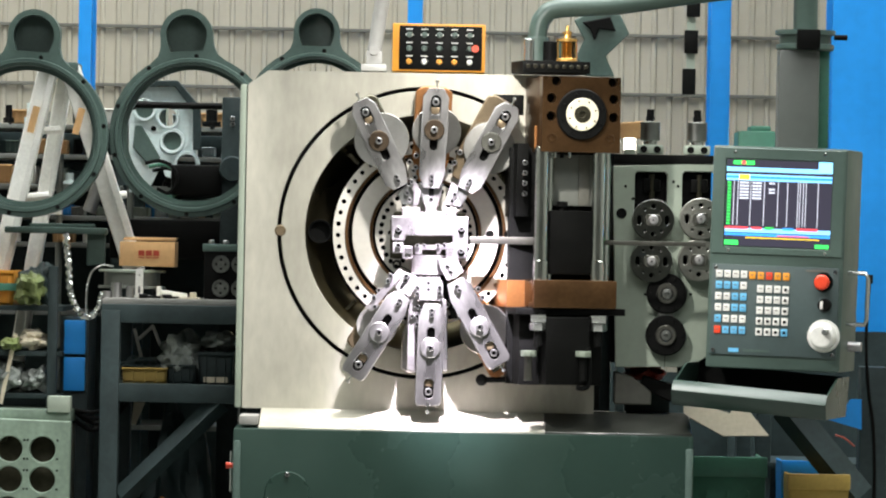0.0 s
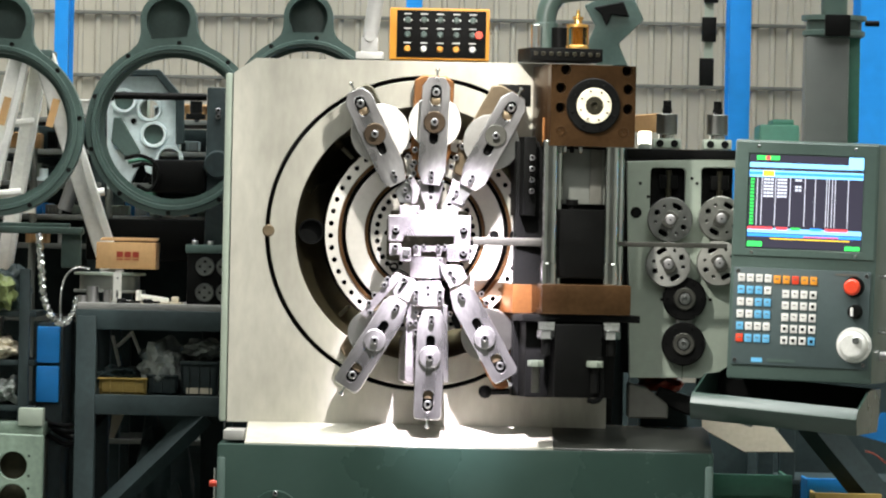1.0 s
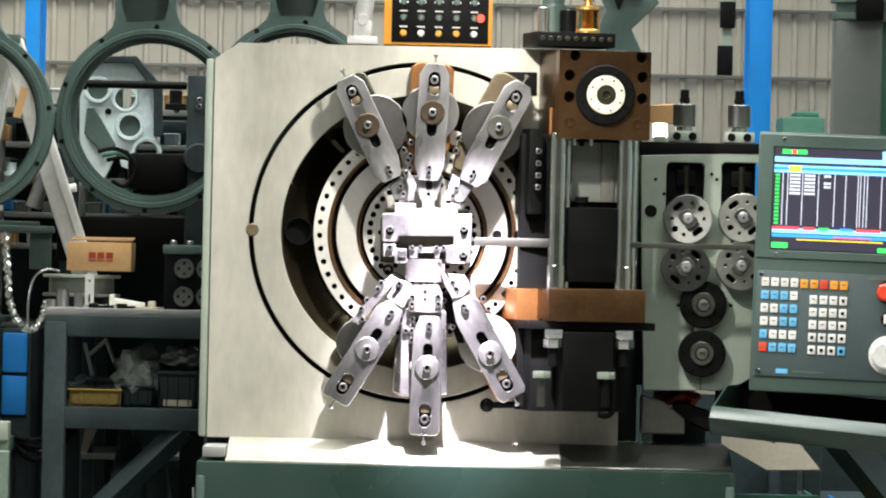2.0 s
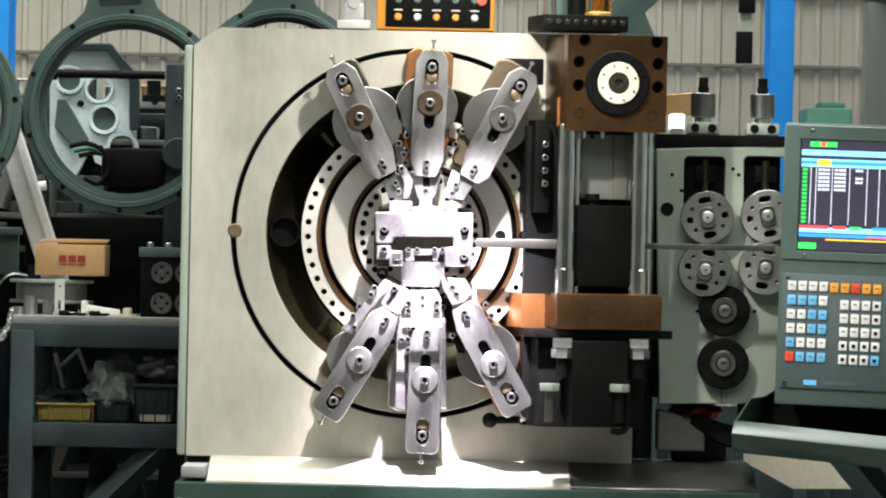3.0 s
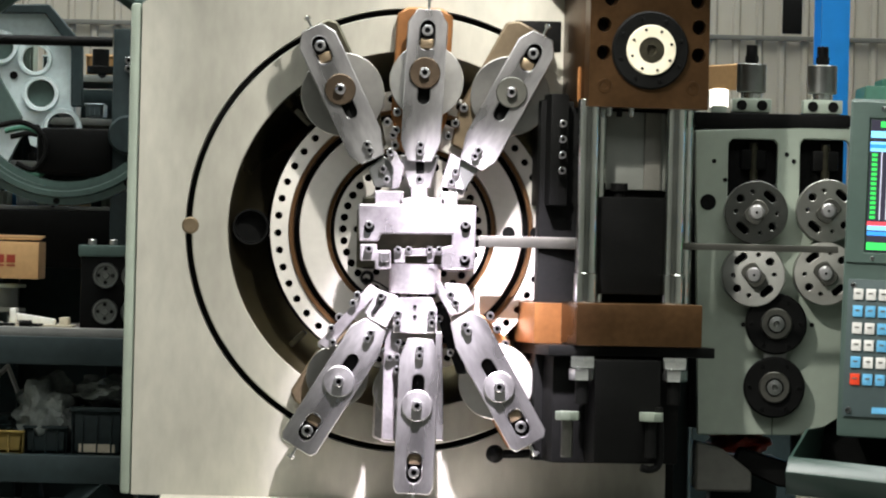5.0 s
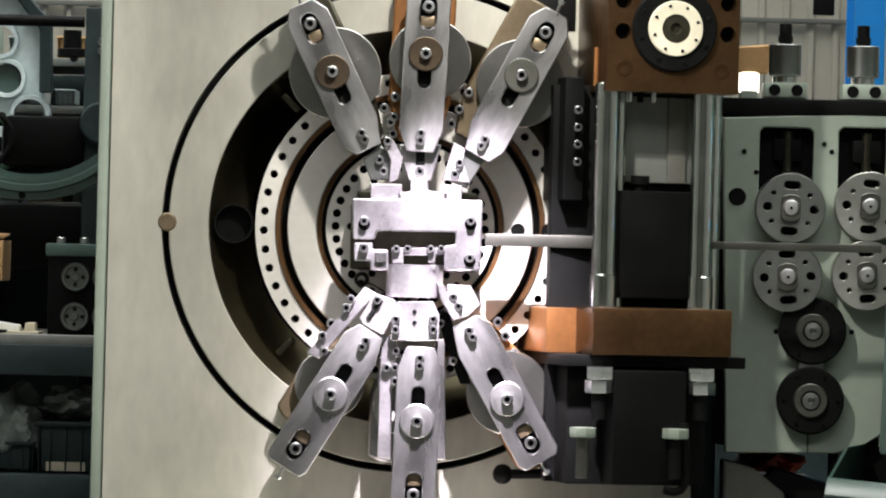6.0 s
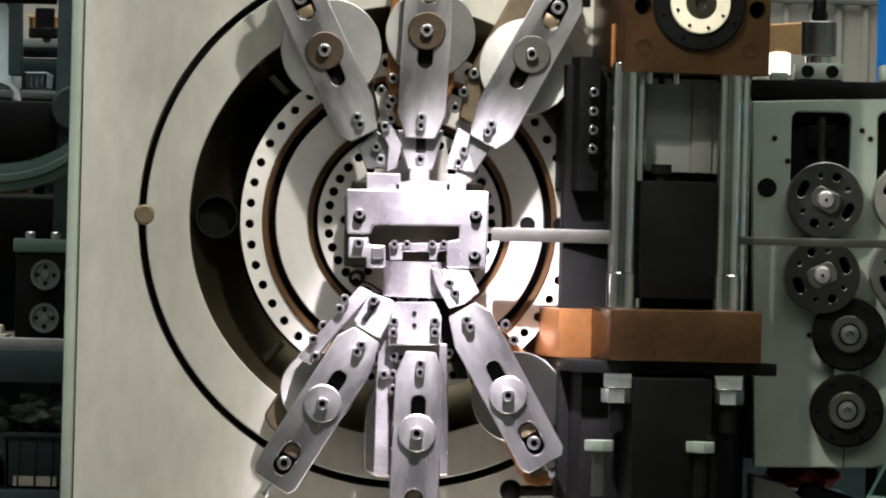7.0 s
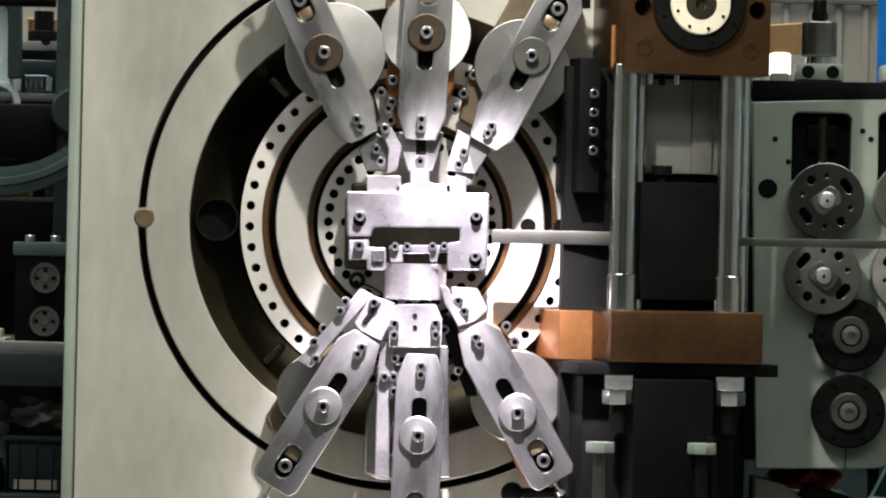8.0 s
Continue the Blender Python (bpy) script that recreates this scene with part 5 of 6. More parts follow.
def crate(name, x0, x1, z0, h, y, deep, material, label, category="crate", lid=None):
    c = thing(name, ((x0 + x1) / 2, y, z0), label, category)
    w = x1 - x0
    ol = prism([(-w / 2, 0), (w / 2, 0), (w / 2 * 1.04, h), (w / 2 * 1.04 - 0.006, h), (w / 2 - 0.006, 0.006), (-w / 2 + 0.006, 0.006), (-w / 2 * 1.04 + 0.006, h), (-w / 2 * 1.04, h)], [], 0, deep, 0.001)
    part("shell", ol, material, c)
    part("front_wall", box(w * 0.99, 0.006, h * 0.94, 0.001, (0, 0.003, h * 0.47)), material, c)
    part("rim", box(w * 1.08, 0.014, h * 0.1, 0.003, (0, -0.004, h * 0.96)), material, c)
    for s in (-0.28, 0.0, 0.28):
        part("rib", box(w * 0.03, 0.008, h * 0.8, 0.002, (s * w, -0.003, h * 0.44)), material, c)
    if lid:
        part("contents", box(w * 0.9, deep * 0.8, h * 0.2, 0.01, (0, deep / 2, h * 0.85)), lid, c)
    return c


# things on the racks
for n, (u0, u1, lev, h, m_, lab) in enumerate((
        (-0.9507, -0.9098, 5, 0.04, FEED, "small pale parts box on the rack"),
        (-0.9071, -0.8526, 5, 0.035, BENCH, "dark parts box on the rack"),
        (-1.0568, -1.0092, 5, 0.03, BLUE, "blue parts box on the rack"),
        (-1.0461, -0.9916, 7, 0.035, CARD, "brown carton on top of the rack"),
        (-0.5901, -0.5397, 7, 0.035, CARD, "brown carton on top of the rack"),
        (-0.5573, -0.5097, 3, 0.06, PAPER, "pale carton on the rack"),
        (-0.7416, -0.6491, 4, 0.035, BLUE, "long blue parts tray on the rack"),
        (-0.9526, -0.8941, 4, 0.025, BLUE, "flat blue parts tray on the rack"),
        (-0.7663, -0.7445, 4, 0.04, PAPER, "small pale tin on the rack"))):
    crate("parts_box", u0, u1, LEVELS[lev] + 0.0125, h, 1.02, 0.2, m_, lab, "parts box")

def spare_part(x, z, r, h, y, material, label):
    p = thing("spare_part", (x, y, z), label, "machine part", "spare parts on the racks")
    part("flange", rod(r, h * 0.3, 20, "Z"), material, p)
    part("hub", rod(r * 0.62, h * 0.72, 18, "Z"), material, p, at=(0, 0, h * 0.28))
    part("hub_bore", lathe([(0, h * 1.002), (r * 0.3, h * 1.002)], 14), BLACK, p)
    return p


def stock_racks():
    rng = random.Random(11)
    looks = ((RACKGREY, "grey"), (ALU, "bright steel"), (GREYGREEN, "grey-green"), (BLUEGREY, "pale blue-grey"), (CARD, "rusty brown"), (BLACK, "black"), (FEED, "pale grey"))
    for lev in (3, 4, 5, 6, 7):
        gap = 0.05 if lev < 7 else 0.055
        x = -1.13
        while x < -0.46:
            x += 0.012 + rng.random() * 0.02
            m_, word = looks[rng.randrange(len(looks))]
            w = 0.018 + rng.random() * 0.03
            if x - 0.012 < -0.74 + w and x + w > -0.775:
                x = -0.738
            if rng.random() < 0.45:
                spare_part(x + w / 2, LEVELS[lev] + 0.0127, w / 2, gap * (0.45 + 0.5 * rng.random()), 0.885 + 0.03 * rng.random(), m_, word + " turned machine part on the rack shelf")
            else:
                c = crate("parts_box", x, x + w, LEVELS[lev] + 0.0127, gap * (0.4 + 0.5 * rng.random()), 0.85, 0.09, m_, word + " small parts box on the rack shelf", "parts box")
            x += w


stock_racks()

# dark bar and column seen through the ring
bar_ = thing("guide_bar", (-0.6337, 0.66, 1.5741), "black horizontal guide bar fixed to a dark column", "bar")
part("bar_body", rod(0.00813, 0.2125, 16, "X"), BLACK, bar_, at=(-0.1025, 0, 0))
part("bar_end", rod(0.0125, 0.0125, 16, "X"), BLACK, bar_, at=(-0.105, 0, 0))
col_ = thing("machine_column", (-0.4994, 0.68, 0), "dark machine column with a bearing block", "machine column")
part("column_body", box(0.05038, 0.1, 1.5971, 0.004, (0, 0.06, 1.5971 / 2)), BENCH, col_)
part("bearing_block", box(0.11933, 0.12, 0.07425, 0.01, (-0.0825, 0.05, 1.3994)), BLACK, col_)
part("bearing_cap", lathe([(0, -0.03), (0.0275, -0.03), (0.03125, -0.02), (0.03125, 0)], 28), BENCH, col_, at=(0.0025, 0, 1.4274))
for v in (1.5466, 1.5333):
    screw(col_, 0.0, v, 0.01, 0.006, 0.01)
part("base_bed", box(0.34473, 0.2, 0.09281, 0.006, (-0.1125, 0.12, 1.2597)), BLACK, col_)
h_ = thing("air_hoses", (0, 0.66, 0), "bundle of dark blue air hoses", "hoses")
for dx in (0, 6, 12):
    pts = [(-0.7012, 0, 1.4378), (-0.6651, 0, 1.4435), (-0.6335, 0, 1.4266), (-0.6254, 0, 1.3955), (-0.6449, 0, 1.3689), (-0.6726, 0, 1.3784)]
    part("hose", tube(arc_points([(x + dx * 0.0012, 0.004 * dx, z - dx * 0.0014) for x, y, z in pts]), 0.0045, 8), GREENBIN if dx == 6 else BLACK, h_)

# ---- on and in the bench ----
ZB = 1.1172 + 0.0075
sp = thing("wire_spool", (-0.7182, 0.52, ZB + 0.025), "white plastic wire spool lying on the bench", "spool")
part("flange", rod(0.0775, 0.00625, 40, "Z"), FEED, sp, at=(0, 0, 0.0325))
part("core", rod(0.065, 0.0325, 40, "Z"), BACKGREY, sp)
part("flange", rod(0.0775, 0.00625, 40, "Z"), BACKGREY, sp, at=(0, 0, -0.005))
part("foot_ring", rod(0.05, 0.02125, 30, "Z"), BENCH, sp, at=(0, 0, -0.025))
for u, r, h in ((-0.7436, 10, 28), (-0.7127, 7, 22), (-0.7643, 8, 12)):
    cp = thing("steel_cup", (u, 0.36, ZB), "small turned steel cup on the bench", "cup", "steel cups")
    part("cup_wall", lathe([(0, 0), (0.00125 * r, 0), (0.00125 * r, 0.00125 * h), (0.00125 * r * 0.8, 0.00125 * h), (0.00125 * r * 0.8, 0.004), (0, 0.004)], 24, "Z"), ARM, cp)
bk = thing("slotted_bracket", (-0.6944, 0.4, ZB), "upright slotted steel bracket on the bench", "bracket")
part("bracket_plate", prism([(-0.00875, 0), (0.00875, 0), (0.00875, 0.0625), (0.005, 0.06625), (-0.005, 0.06625), (-0.00875, 0.0625)], [slot(0, 0.01875, 0.005, 0.0175), circle(0, 0.0525, 0.0025, 10)], 0, 0.005), ALU, bk)
part("bracket_foot", box(0.0375, 0.04, 0.005, 0.001, (0.0075, 0.02, 0.003)), ALU, bk)
vs = thing("clamp_body", (-0.618, 0.4, ZB), "aluminium clamp lying on the bench", "clamp")
part("clamp_bar", box(0.065, 0.03, 0.0125, 0.003, (0, 0, 0.01)), ALU, vs, turn=(0, 8, 0))
part("clamp_end", box(0.01, 0.05, 0.0275, 0.002, (-0.03, 0, 0.01375)), ALU, vs)
part("clamp_jaw", box(0.015, 0.04, 0.015, 0.003, (0.0475, 0.01, 0.0075)), PAPER, vs)
for u, w, a in ((-0.6661, 40, 6), (-0.6106, 30, 12)):
    hx = thing("hand_tool", (u, 0.345, ZB), "black steel hand tool lying on the bench", "tool", "hand tools")
    part("shank", rod(0.00275, 0.00125 * w, 10, "X"), BLACK, hx, at=(-0.025, 0, 0.00313), turn=(0, 0, a))
    part("grip", rod(0.005, 0.02, 10, "X"), BLACK, hx, at=(-0.025, 0, 0.005), turn=(0, 0, a))
sh_ = thing("paper_sheet", (-0.6243, 0.34, ZB), "greasy paper sheet on the bench", "paper")
part("sheet", box(0.1375, 0.1, 0.003, 0.0, (0, 0.06, 0.0015)), PAPER, sh_)

ZS = 0.9283 + 0.003


def crumpled(name, x, z, w, h, y, seed, label, material=POLY, category="bag"):
    rng = random.Random(seed)
    bm = bmesh.new()
    bmesh.ops.create_icosphere(bm, subdivisions=4, radius=1)
    for v in bm.verts:
        n = noise.noise(v.co * 1.7 + Vector((seed, 0, 0))) * 0.55 + noise.noise(v.co * 3.6 + Vector((0, seed, 0))) * 0.22 + abs(noise.noise(v.co * 7.5 + Vector((seed, seed, 0)))) * 0.16
        v.co = Vector((v.co.x * w / 2, v.co.y * 0.07, max(v.co.z, -0.75) * h / 2)) * (1 + n)
    lo = min(v.co.z for v in bm.verts)
    for v in bm.verts:
        v.co.z -= lo
    me = finish(name, bm, material)
    ob = part(name, me, None, None, at=(x, y, z))
    return tagged(ob, label, category)


crate("yellow_tray", -0.7232, -0.6254, ZS, 0.035, 0.34, 0.2, YELLOW, "worn yellow parts tray on the lower shelf", "tray")
crate("dark_bin", -0.5523, -0.4749, ZS, 0.0725, 0.36, 0.22, BENCH, "dark plastic bin with a pale label on the lower shelf", "bin", BLACK)
part("label_card", box(0.055, 0.002, 0.0125, 0, (0, -0.002, 0.01)), PAPER, bpy.data.objects["dark_bin"], "pale label card")
crate("dark_bin", -0.6243, -0.5598, ZS, 0.0425, 0.36, 0.22, BENCH, "dark shallow plastic bin on the lower shelf", "bin")
crumpled("polythene_bag", -0.5993, ZS + 0.01, 0.1, 0.098, 0.44, 3, "crumpled clear polythene bag in a bin")
crumpled("polythene_bag", -0.5066, ZS + 0.07, 0.095, 0.045, 0.46, 8, "crumpled clear polythene bag on the dark bin")
crumpled("polythene_bag", -0.6872, ZS + 0.02, 0.095, 0.035, 0.44, 12, "grey crumpled polythene in the yellow tray", BENCH)
fr = thing("picture_frame", (-0.6923, 0.6, ZS), "white metal frame leaning behind the bench shelf", "frame")
for a, b in (((-0.7154, 1.0505), (-0.6983, 0.985)), ((-0.6734, 1.0592), (-0.654, 1.0122)), ((-0.7044, 1.027), (-0.6707, 1.0593))):
    part("frame_bar", tube([(a[0] - -0.6923, 0, a[1] - ZS), (b[0] - -0.6923, 0, b[1] - ZS)], 0.004, 4), WHITE, fr)
part("frame_foot", box(0.075, 0.02, 0.006, 0.001, (0, 0, 0.003)), WHITE, fr)
crumpled("dark_sack", -0.6036, 0.3, 0.15, 0.5, 0.5, 21, "dark rubbish sack under the bench", BENCH, "sack")
crumpled("red_cloth", -0.6268, 0.42, 0.075, 0.26, 0.36, 25, "dirty dark red cloth on the sack", COPPER, "cloth")

# ---- at the side of the bench ----
bc = thing("blue_cabinet", (-0.8475, 0.5, 0), "small bright blue steel door in a dark frame", "cabinet")
part("carcass", box(0.06529, 0.25, 1.0783, 0.004, (0, 0.13, 1.0783 / 2)), BENCH, bc)
for v in (1.03, 0.9451):
    part("door_panel", box(0.04962, 0.012, 0.07835, 0.004, (0.00125, -0.002, v)), BLUE, bc, "bright blue door panel")
hose = thing("foil_hose", (0, 0.42, 0), "foil-wrapped flexible hose hanging in a loop", "hose")
pts = [(-0.8668, 0.42, 1.2671), (-0.8602, 0.42, 1.1959), (-0.8538, 0.42, 1.1311), (-0.8349, 0.42, 1.09), (-0.8113, 0.42, 1.0775), (-0.7909, 0.42, 1.096), (-0.7812, 0.42, 1.1325)]
body = arc_points([(x, 0, z) for x, y, z in pts], 8)
part("foil_sleeve", tube([(p.x + 0.004 * (i % 2), p.y - 0.003 * (i % 3), p.z) for i, p in enumerate(body)], 0.0075, 10), CHROME, hose)
pts = [(-0.8164, 0.42, 1.0735), (-0.8175, 0.42, 1.1318), (-0.808, 0.42, 1.1774), (-0.785, 0.42, 1.1973), (-0.7565, 0.42, 1.1953)]
part("thin_wire", tube(arc_points([(x, 0.02, z) for x, y, z in pts], 8), 0.0025, 8), CHROME, hose)
gs = thing("grey_green_bar", (-0.8999, 0.58, 1.2761), "grey-green painted flat bar across the ladder", "bar")
part("bar_top", box(0.2375, 0.06, 0.015, 0.004), GREYGREEN, gs)
part("bar_block", box(0.15, 0.05, 0.01, 0.003, (0.0125, 0.02, 0.01125)), GREYGREEN, gs)
part("bar_leg", box(0.0425, 0.03, 0.075, 0.004, (0.0925, 0.01, -0.0425)), GREYGREEN, gs)
sf = thing("side_shelf", (-0.9892, 0.45, 0), "dark open shelf with tubs and rags", "shelf")
for u in (-60, 76):
    part("upright", box(0.0225, 0.03, 1.1932, 0.003, (0.00125 * u, 0, 1.1932 / 2)), BENCH, sf)
for v in (1.0957, 0.8942, 0.9917):
    part("board", box(0.2125, 0.3, 0.012, 0.002, (0.0125, 0.14, v)), BENCH, sf)
part("teal_rail", box(0.125, 0.012, 0.0175, 0.002, (-0.025, -0.008, 1.1438)), GREENBIN, sf)
part("pale_stick", tube([(-1.0085 - -0.9892, -0.03, 0.8756), (-0.9765 - -0.9892, -0.03, 1.0375)], 0.005, 6), PAPER, sf)
crate("orange_tub", -1.0446, -0.9874, 1.0957 + 0.006, 0.08, 0.46, 0.2, ORANGE, "orange plastic tub on the side shelf", "tub")
crumpled("rag", -0.926, 1.0957 + 0.006, 0.075, 0.0875, 0.5, 31, "dark oily rag bundle on the side shelf", BENCH, "rag")
crumpled("polythene_bag", -0.9304, 0.8942 + 0.006, 0.0625, 0.0575, 0.5, 33, "pale crumpled polythene bag on the side shelf")
crumpled("polythene_bag", -0.993, 0.8942 + 0.006, 0.075, 0.065, 0.5, 35, "pale crumpled polythene bag on the side shelf")
crumpled("polythene_bag", -0.9396, 0.9917 + 0.006, 0.075, 0.0425, 0.5, 37, "grey crumpled bag on the side shelf", PAPER)
gc = thing("bored_block", (-0.9197, 0.3, 0), "grey-green cast block with rows of round bores", "casting")
ox_, zt_ = -0.9197, 0.8421
bores = [(0.00125 * u, zt_ - 0.00125 * v) for u in (-45, 15) for v in (52, 107, 162)]
part("block_front", prism([(-0.1, 0), (0.0775, 0), (0.0825, zt_), (-0.1, zt_ + 0.004)], [circle(x, z, 0.02938, 32) for x, z in bores], 0, 0.03, 0.002), CASTPALE, gc)
part("block_body", box(0.175, 0.2, zt_ - 0.01, 0.004, (-0.01, 0.17, (zt_ - 0.01) / 2)), DARK, gc)
part("top_ledge", box(0.1775, 0.22, 0.03, 0.004, (-0.01, 0.14, zt_ + 0.01)), CASTPALE, gc)
part("end_lug", box(0.0525, 0.06, 0.0375, 0.004, (0.0525, 0.05, zt_ + 0.0375)), FEED, gc)
for x, z in bores:
    for s in (-1, 1):
        for t_ in (-1, 1):
            dark_hole(gc, x + s * 0.03375, z + t_ * 0.02125, -0.0012, 0.0025)

coil = thing("cable_coil", (0, 0.46, 0), "black cables hanging in loose loops beside the bench", "cables")
for k, (d, e) in enumerate(((0, 0), (9, 12), (18, 22), (5, 34))):
    pts = [(-0.8729, 0.46, 0.8883), (-0.8438, 0.46, 0.8655), (-0.8047, 0.46, 0.8584), (-0.7658, 0.46, 0.8696), (-0.7339, 0.46, 0.8988)]
    part("cable", tube(arc_points([(x + 0.001 * d, 0.01 * k, z - 0.00125 * e * (1 - abs(i - 2) * 0.3)) for i, (x, y, z) in enumerate(pts)]), 0.005, 8), BLACK, coil)
for a, lab in (([(-0.7195, 0.8849), (-0.6877, 0.8922), (-0.7156, 0.8224), (-0.7263, 0.8222)], "pale torn paper sheet behind the bench"), ([(-0.6056, 0.774), (-0.5751, 0.8478), (-0.5706, 0.7534)], "pale torn paper sheet behind the bench")):
    pz = thing("paper_scrap", (0, 0.72, 0), lab, "paper", "paper scraps")
    part("sheet", prism(a, [], 0, 0.003), PAPER, pz)
gp = thing("grey_pipe", (-0.7482, 0.9, 0), "thin upright grey pipe before the rack", "pipe")
part("pipe_body", rod(0.008, 1.5611, 12, "Z"), BACKGREY, gp)
gp2 = copy_thing(gp, pose(-0.9197, 0.92, 0))
rl = thing("steel_roll", (-0.8373, 0.75, LEVELS[4] + 0.02), "foil-wrapped steel roll leaning on the rack", "roll")
part("roll_body", rod(0.016, 0.10003, 18, "Z"), ARM, rl, turn=(0, 18, 0))
part("roll_end", rod(0.00934, 0.10936, 14, "Z"), BLACK, rl, turn=(0, 18, 0))
tin = thing("copper_tin", (-0.6177, 0.95, LEVELS[4] + 0.0125), "small shiny copper-coloured tin on the rack", "tin")
part("tin_body", rod(0.01, 0.0325, 18, "Z"), COPPER, tin)
part("tin_lid", rod(0.01075, 0.00375, 18, "Z"), BRASS, tin, at=(0, 0, 0.03125))
tin2 = thing("pale_tin", (-0.6475, 0.95, LEVELS[4] + 0.0125), "pale square tin on the rack", "tin")
part("tin_body", box(0.0275, 0.03, 0.03, 0.003, (0, 0, 0.015)), FEED, tin2)

# ---- right of the machine ----
sb = thing("slide_bracket", (0.4297, 0.1, 0.9114), "grey cast slide bracket on the base", "bracket")
part("wedge", prism([(-0.0425, 0), (0.04, 0), (0.04, 0.03), (-0.0025, 0.0625), (-0.0425, 0.0725)], [], -0.03, 0.08, 0.003), GIRT, sb)
part("dark_arm", prism([(0.0125, 0.0375), (0.0825, 0.0075), (0.1225, 0.0075), (0.1225, 0.0375), (0.075, 0.05), (0.025, 0.065)], [], 0.0, 0.06, 0.003), BLACK, sb)
nt_ = part("hex_nut", lathe([(0, 0), (0.01125, 0), (0.01125, 0.01), (0, 0.01)], 6, "Z"), CHROME, sb, at=(0.105, -0.01, 0.0325))
part("bolt_shank", rod(0.0075, 0.075, 12, "Z"), BLACK, sb, at=(0.105, -0.01, 0.0375))
crumpled("red_bowl", 0.4602, 0.9574, 0.085, 0.042, 0.27, 41, "dull red plastic bowl behind the bracket", DULLRED, "bowl")
sl_ = thing("dark_stand", (0.4707, 0.3, 0), "dark stand behind the base", "stand")
part("stand_body", box(0.1, 0.12, 0.9561, 0.004, (0, 0.03, 0.9561 / 2)), BENCH, sl_)
bd = thing("pale_board", (0.6595, 0.35, 0.8359), "pale bent cardboard sheet lying over the bin", "cardboard")
part("sheet", prism([(-0.1025, 0.075), (-0.03, 0.065), (0.0025, 0.055), (0.0125, 0.0675), (0.0425, 0.0675), (0.0925, 0.0025), (-0.0125, 0), (-0.1025, 0.05)], [], 0, 0.004, 0.0005), PAPER, bd, turn=(-20, 0, 0))
crate("green_bin", 0.575, 0.7392, 0.33, 0.7864 - 0.33, 0.3, 0.3, GREENBIN, "dark green plastic stacking bin beside the base", "bin", BLACK)
crate("green_bin", 0.575, 0.7392, 0.0, 0.325, 0.3, 0.3, GREENBIN, "dark green plastic stacking bin under another", "bin")
crate("blue_tub", 0.7876, 0.8847, 0.45, 0.7778 - 0.45, 0.4, 0.2, BLUE, "blue plastic tub in the shadow", "tub", BLACK)
crate("support_bin", 0.7876, 0.8847, 0.0, 0.448, 0.4, 0.2, BENCH, "dark plastic bin under the blue tub", "bin")
crate("yellow_box", 0.7915, 0.9213, 0.4, 0.7562 - 0.4, 0.2, 0.18, YELLOW, "worn yellow-green cardboard carton", "box", YELLOW)
crate("support_bin", 0.7915, 0.9213, 0.0, 0.398, 0.2, 0.18, BENCH, "dark plastic bin under the yellow box", "bin")
st_ = thing("panel_stand", (0.9236, 0.25, 0), "dark steel stand with a slanting strut for the control panel", "stand")
part("strut", tube([(0.7811 - 0.9236, 0, 0.9084), (0.9511 - 0.9236, 0, 0.7072)], 0.0375, 4), BENCH, st_)
part("foot_post", box(0.0625, 0.08, 1.0005, 0.004, (0.0625, 0.1, 1.0005 / 2)), BENCH, st_)
part("blue_gusset", prism([(0.8711, 0.882), (0.9217, 0.9085), (0.9316, 0.9266), (0.9571, 0.9271), (0.9585, 0.8581)], [], 0, 0.006), BLUE, st_, "bright blue gusset plate", at=(-0.9236, 0.05, 0))
cab = thing("red_cable", (0, 0.22, 0), "thin red cable hanging behind the stand", "cable")
part("wire", tube(arc_points([(x, 0, z) for x, y, z in ((0.8924, 0.22, 0.8477), (0.9142, 0.22, 0.8405), (0.9362, 0.22, 0.8231))]), 0.002), DULLRED, cab)

hc = thing("hanging_cable", (0, 0.3, 0), "black cable hanging in a slack loop beside the panel", "cable")
part("cable_run", tube(arc_points([(0.97, 0, 1.2), (0.965, 0, 1.06), (0.972, 0, 0.95), (0.985, 0, 0.86), (0.99, 0, 0.72), (0.985, 0, 0.4), (0.98, 0, 0.02)]), 0.004, 8), BLACK, hc)
part("cable_gland", rod(0.008, 0.02, 12, "Z"), BLACK, hc, at=(0.97, 0, 1.19))
crumpled("lime_rag", -0.945, 1.1017, 0.06, 0.075, 0.42, 51, "lime yellow rag thrown over the side shelf", LIME, "rag")
crumpled("lime_rag", -0.985, 0.9977, 0.04, 0.03, 0.42, 53, "small lime yellow rag on the side shelf", LIME, "rag")

# ---- high up behind the machine ----
hexp = thing("bent_guard_plate", (0, 0.6, 0), "grey-green angular guard plate hung on a dark bracket", "guard plate")
part("plate", prism([(0.2952, 1.7891), (0.3265, 1.8055), (0.403, 1.8044), (0.4249, 1.76), (0.3706, 1.7063), (0.3926, 1.6593), (0.3241, 1.658), (0.3021, 1.705), (0.3198, 1.7448)], [], 0, 0.02, 0.002), GREYGREEN, hexp)
part("bracket", prism([(0.3138, 1.7842), (0.3794, 1.7987), (0.3932, 1.7647), (0.3536, 1.7692), (0.3435, 1.7426), (0.3325, 1.7688)], [], -0.012, -0.002, 0.002), BLACK, hexp)
part("hanger", box(0.02, 0.02, 5.0 - 1.7981, 0.002, (0.353, 0.015, (5.0 + 1.7981) / 2)), BENCH, hexp)
tp = thing("warning_strip", (0.6117, 1.4, 0), "black and white banded strip hanging before the wall", "strip")
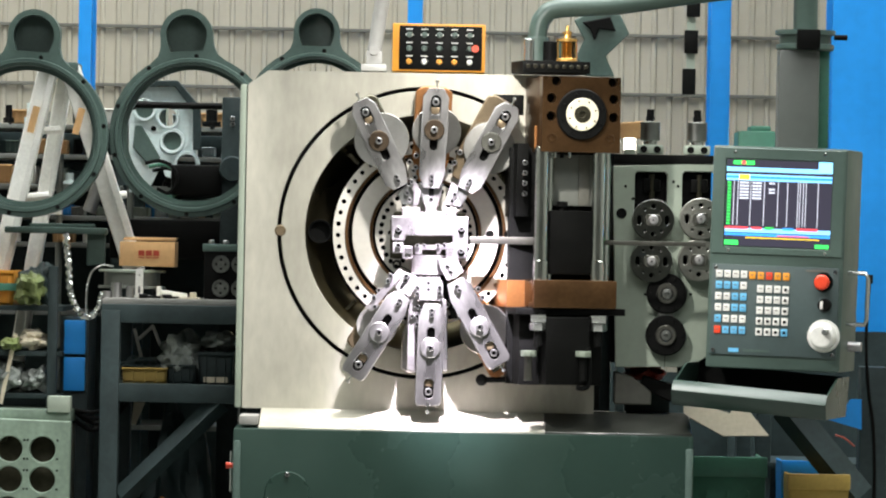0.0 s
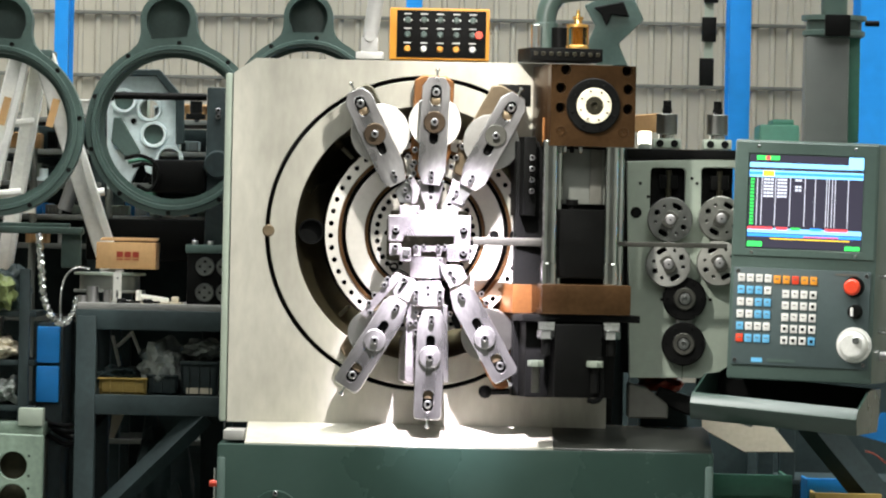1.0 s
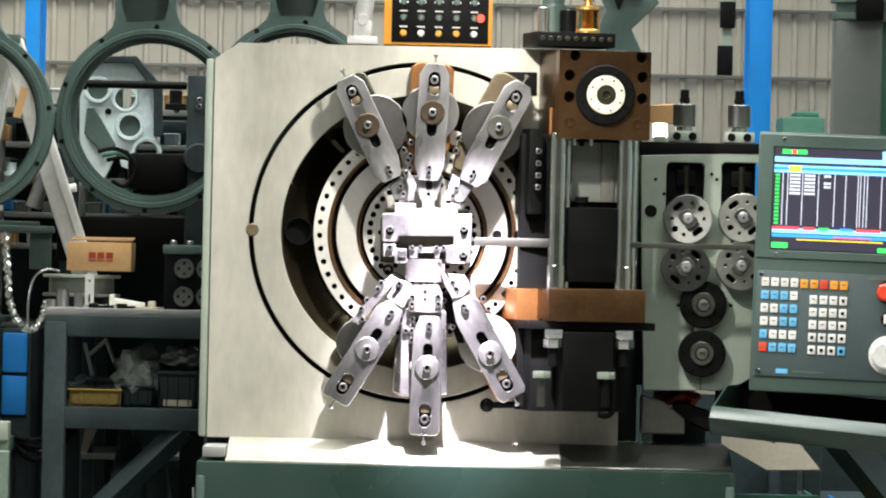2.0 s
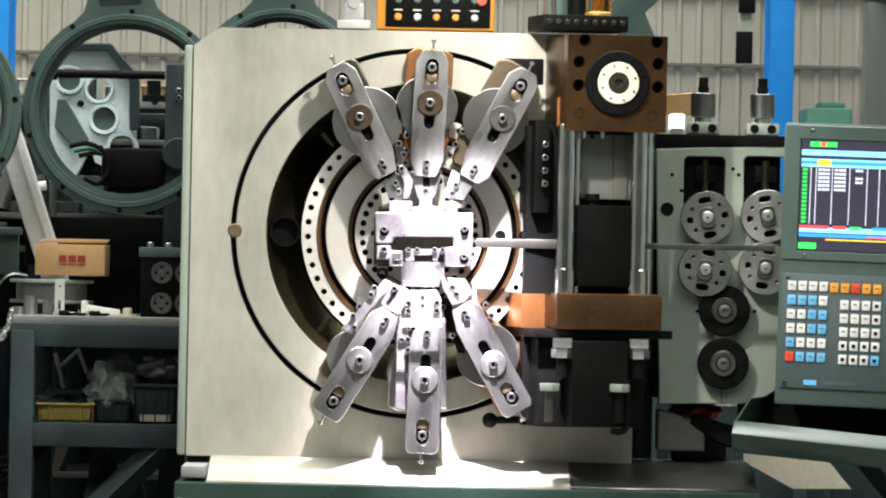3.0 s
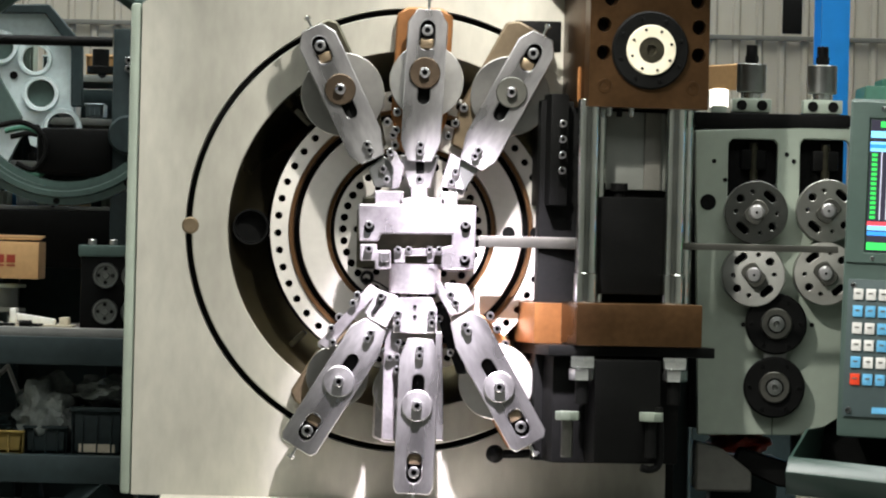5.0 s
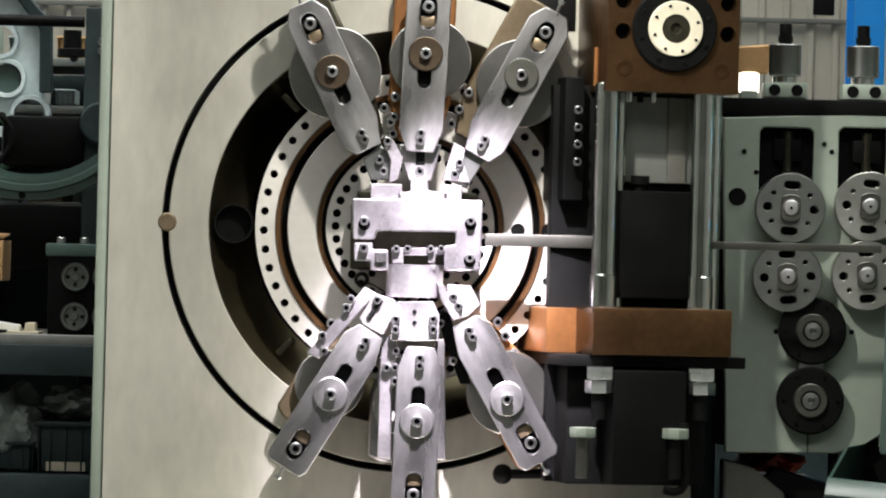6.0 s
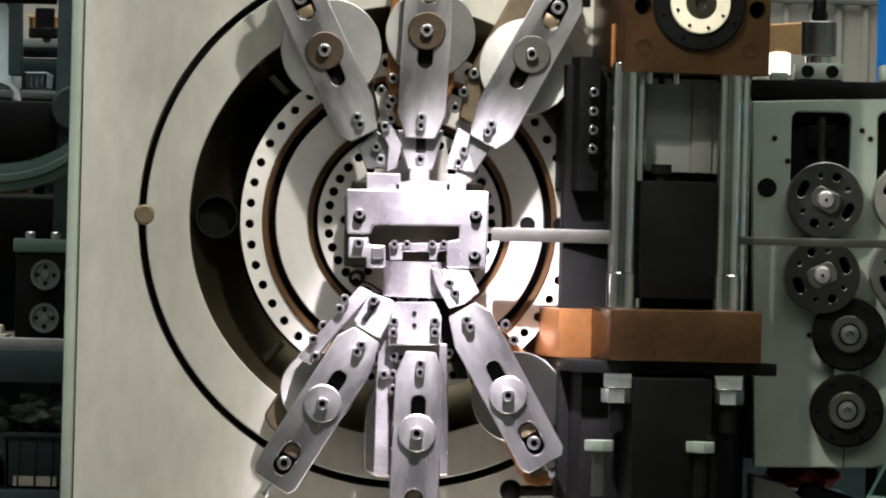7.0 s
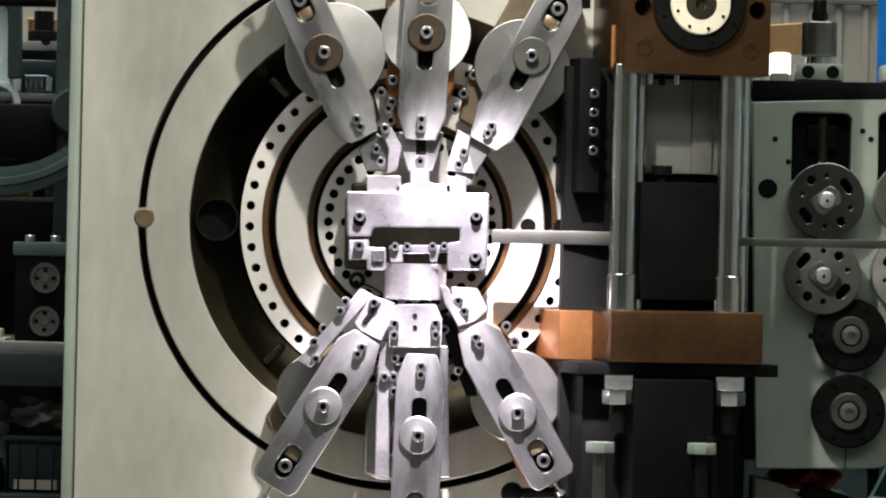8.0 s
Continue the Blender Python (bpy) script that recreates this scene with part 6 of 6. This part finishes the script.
for k, (v0, v1) in enumerate(((1.8398, 1.8749), (1.7484, 1.806), (1.6457, 1.7104))):
    part("black_band", box(0.03375, 0.012, v1 - v0, 0.002, (-0.004 * k, 0, (v0 + v1) / 2)), BLACK, tp, "black band")
part("pale_strap", box(0.02109, 0.004, 5.02 - 1.6457, 0.0, (-0.004, 0.008, (5.02 + 1.6457) / 2)), FEED, tp)
lt = thing("lit_lamp", (0.4157, 0.2, 1.4692), "small lit lamp under a cardboard shade on the feeder", "lamp")
part("lamp_base", box(0.0225, 0.03, 0.015, 0.002, (0, 0, 0.00625)), FEED, lt)
part("lamp_tube", rod(0.01375, 0.0275, 16, "Z"), glow("lamp_glow", (1.0, 0.93, 0.8), 4.0), lt, "glowing lamp tube", at=(0, 0, 0.01125))
part("card_shade", prism([(-0.025, 0.0375), (0.0275, 0.0375), (0.03, 0.0775), (-0.0275, 0.0725)], [], -0.01, 0.02, 0.002), CARD, lt, "small brown card shade")
gb = thing("green_cabinet", (0.7701, 1.3, 0), "green machine housing behind the control panel", "cabinet")
part("housing", box(0.09207, 0.2, 1.5564, 0.006, (0, 0.1, 1.5564 / 2)), GREENBIN, gb)
part("cap", box(0.05022, 0.15, 0.015, 0.004, (0.01, 0.1, 1.562)), GREENBIN, gb)

# ---- what moves ----
def motions():
    beat = 1.175
    # the rollers rest, then feed a length of strip once each beat
    rests = (90, 208, 343, 455, 580, 723, 835, 953)
    for k, ro in enumerate(ROLLERS):
        x, y, z = ro.location
        s = 1 if k < 2 else -1
        rows = [(0.0, rests[0])]
        for n in range(7):
            a, b, t0 = rests[n], rests[n + 1], 0.6 + n * beat
            rows += [(t0, a), (t0 + 0.1, a + (b - a) * 0.25), (t0 + 0.2, a + (b - a) * 0.72), (t0 + 0.32, b)]
        rows.append((8.0, rests[-1]))
        walk(ro, [(t, pose(x, y, z, 0, s * a, 0)) for t, a in rows])
    for k, (arm, disc) in enumerate(ARMS.values()):
        x, y, z = disc.location
        walk(disc, [(0.2 * i, pose(x, y, z, 0, (0.2 * i / beat * 360 * (1 if k % 2 else -1) + 60 * k), 0)) for i in range(41)])
    # the arm that pushes in once each beat
    arm = ARMS["lower_three"][0]
    rest = arm.matrix_basis.copy()
    inn = rest @ Matrix.Translation((0, 0, -0.021))
    rows = [(0.0, inn), (0.15, rest)]
    for n in range(1, 7):
        c = n * beat - 0.05
        rows += [(c - 0.22, rest), (c - 0.05, inn), (c + 0.05, inn), (c + 0.2, rest)]
    rows.append((8.0, rest))
    walk(arm, rows)
    # one clip drops in each beat, over the tray and to the floor before the base
    for n, c in enumerate(CLIPS):
        x, y, z = c.location
        t0 = 0.47 + n * 1.183
        d = 0.03625
        fall = [(t0 - 0.2, 0, 0, 0), (t0, -d, 0, 0), (t0 + 0.1, -d - 0.055, -0.075, 4), (t0 + 0.2, -d - 0.18, -0.09, -10), (t0 + 0.3, -d - 0.4, -0.15, -40), (t0 + 0.45, -0.95, -0.3, -80), (t0 + 0.55, 0.012 - z, -0.36, -85)]
        rows = [(0.0, c.matrix_basis.copy())] + [(t, pose(x + 0.006 * n * (t > t0 + 0.2), y + b if t < t0 + 0.25 else -0.09 + b, z + a, tip, 0, 0)) for t, a, b, tip in fall if t < 7.99]
        rows.append((8.0, rows[-1][1]))
        walk(c, rows)


motions()
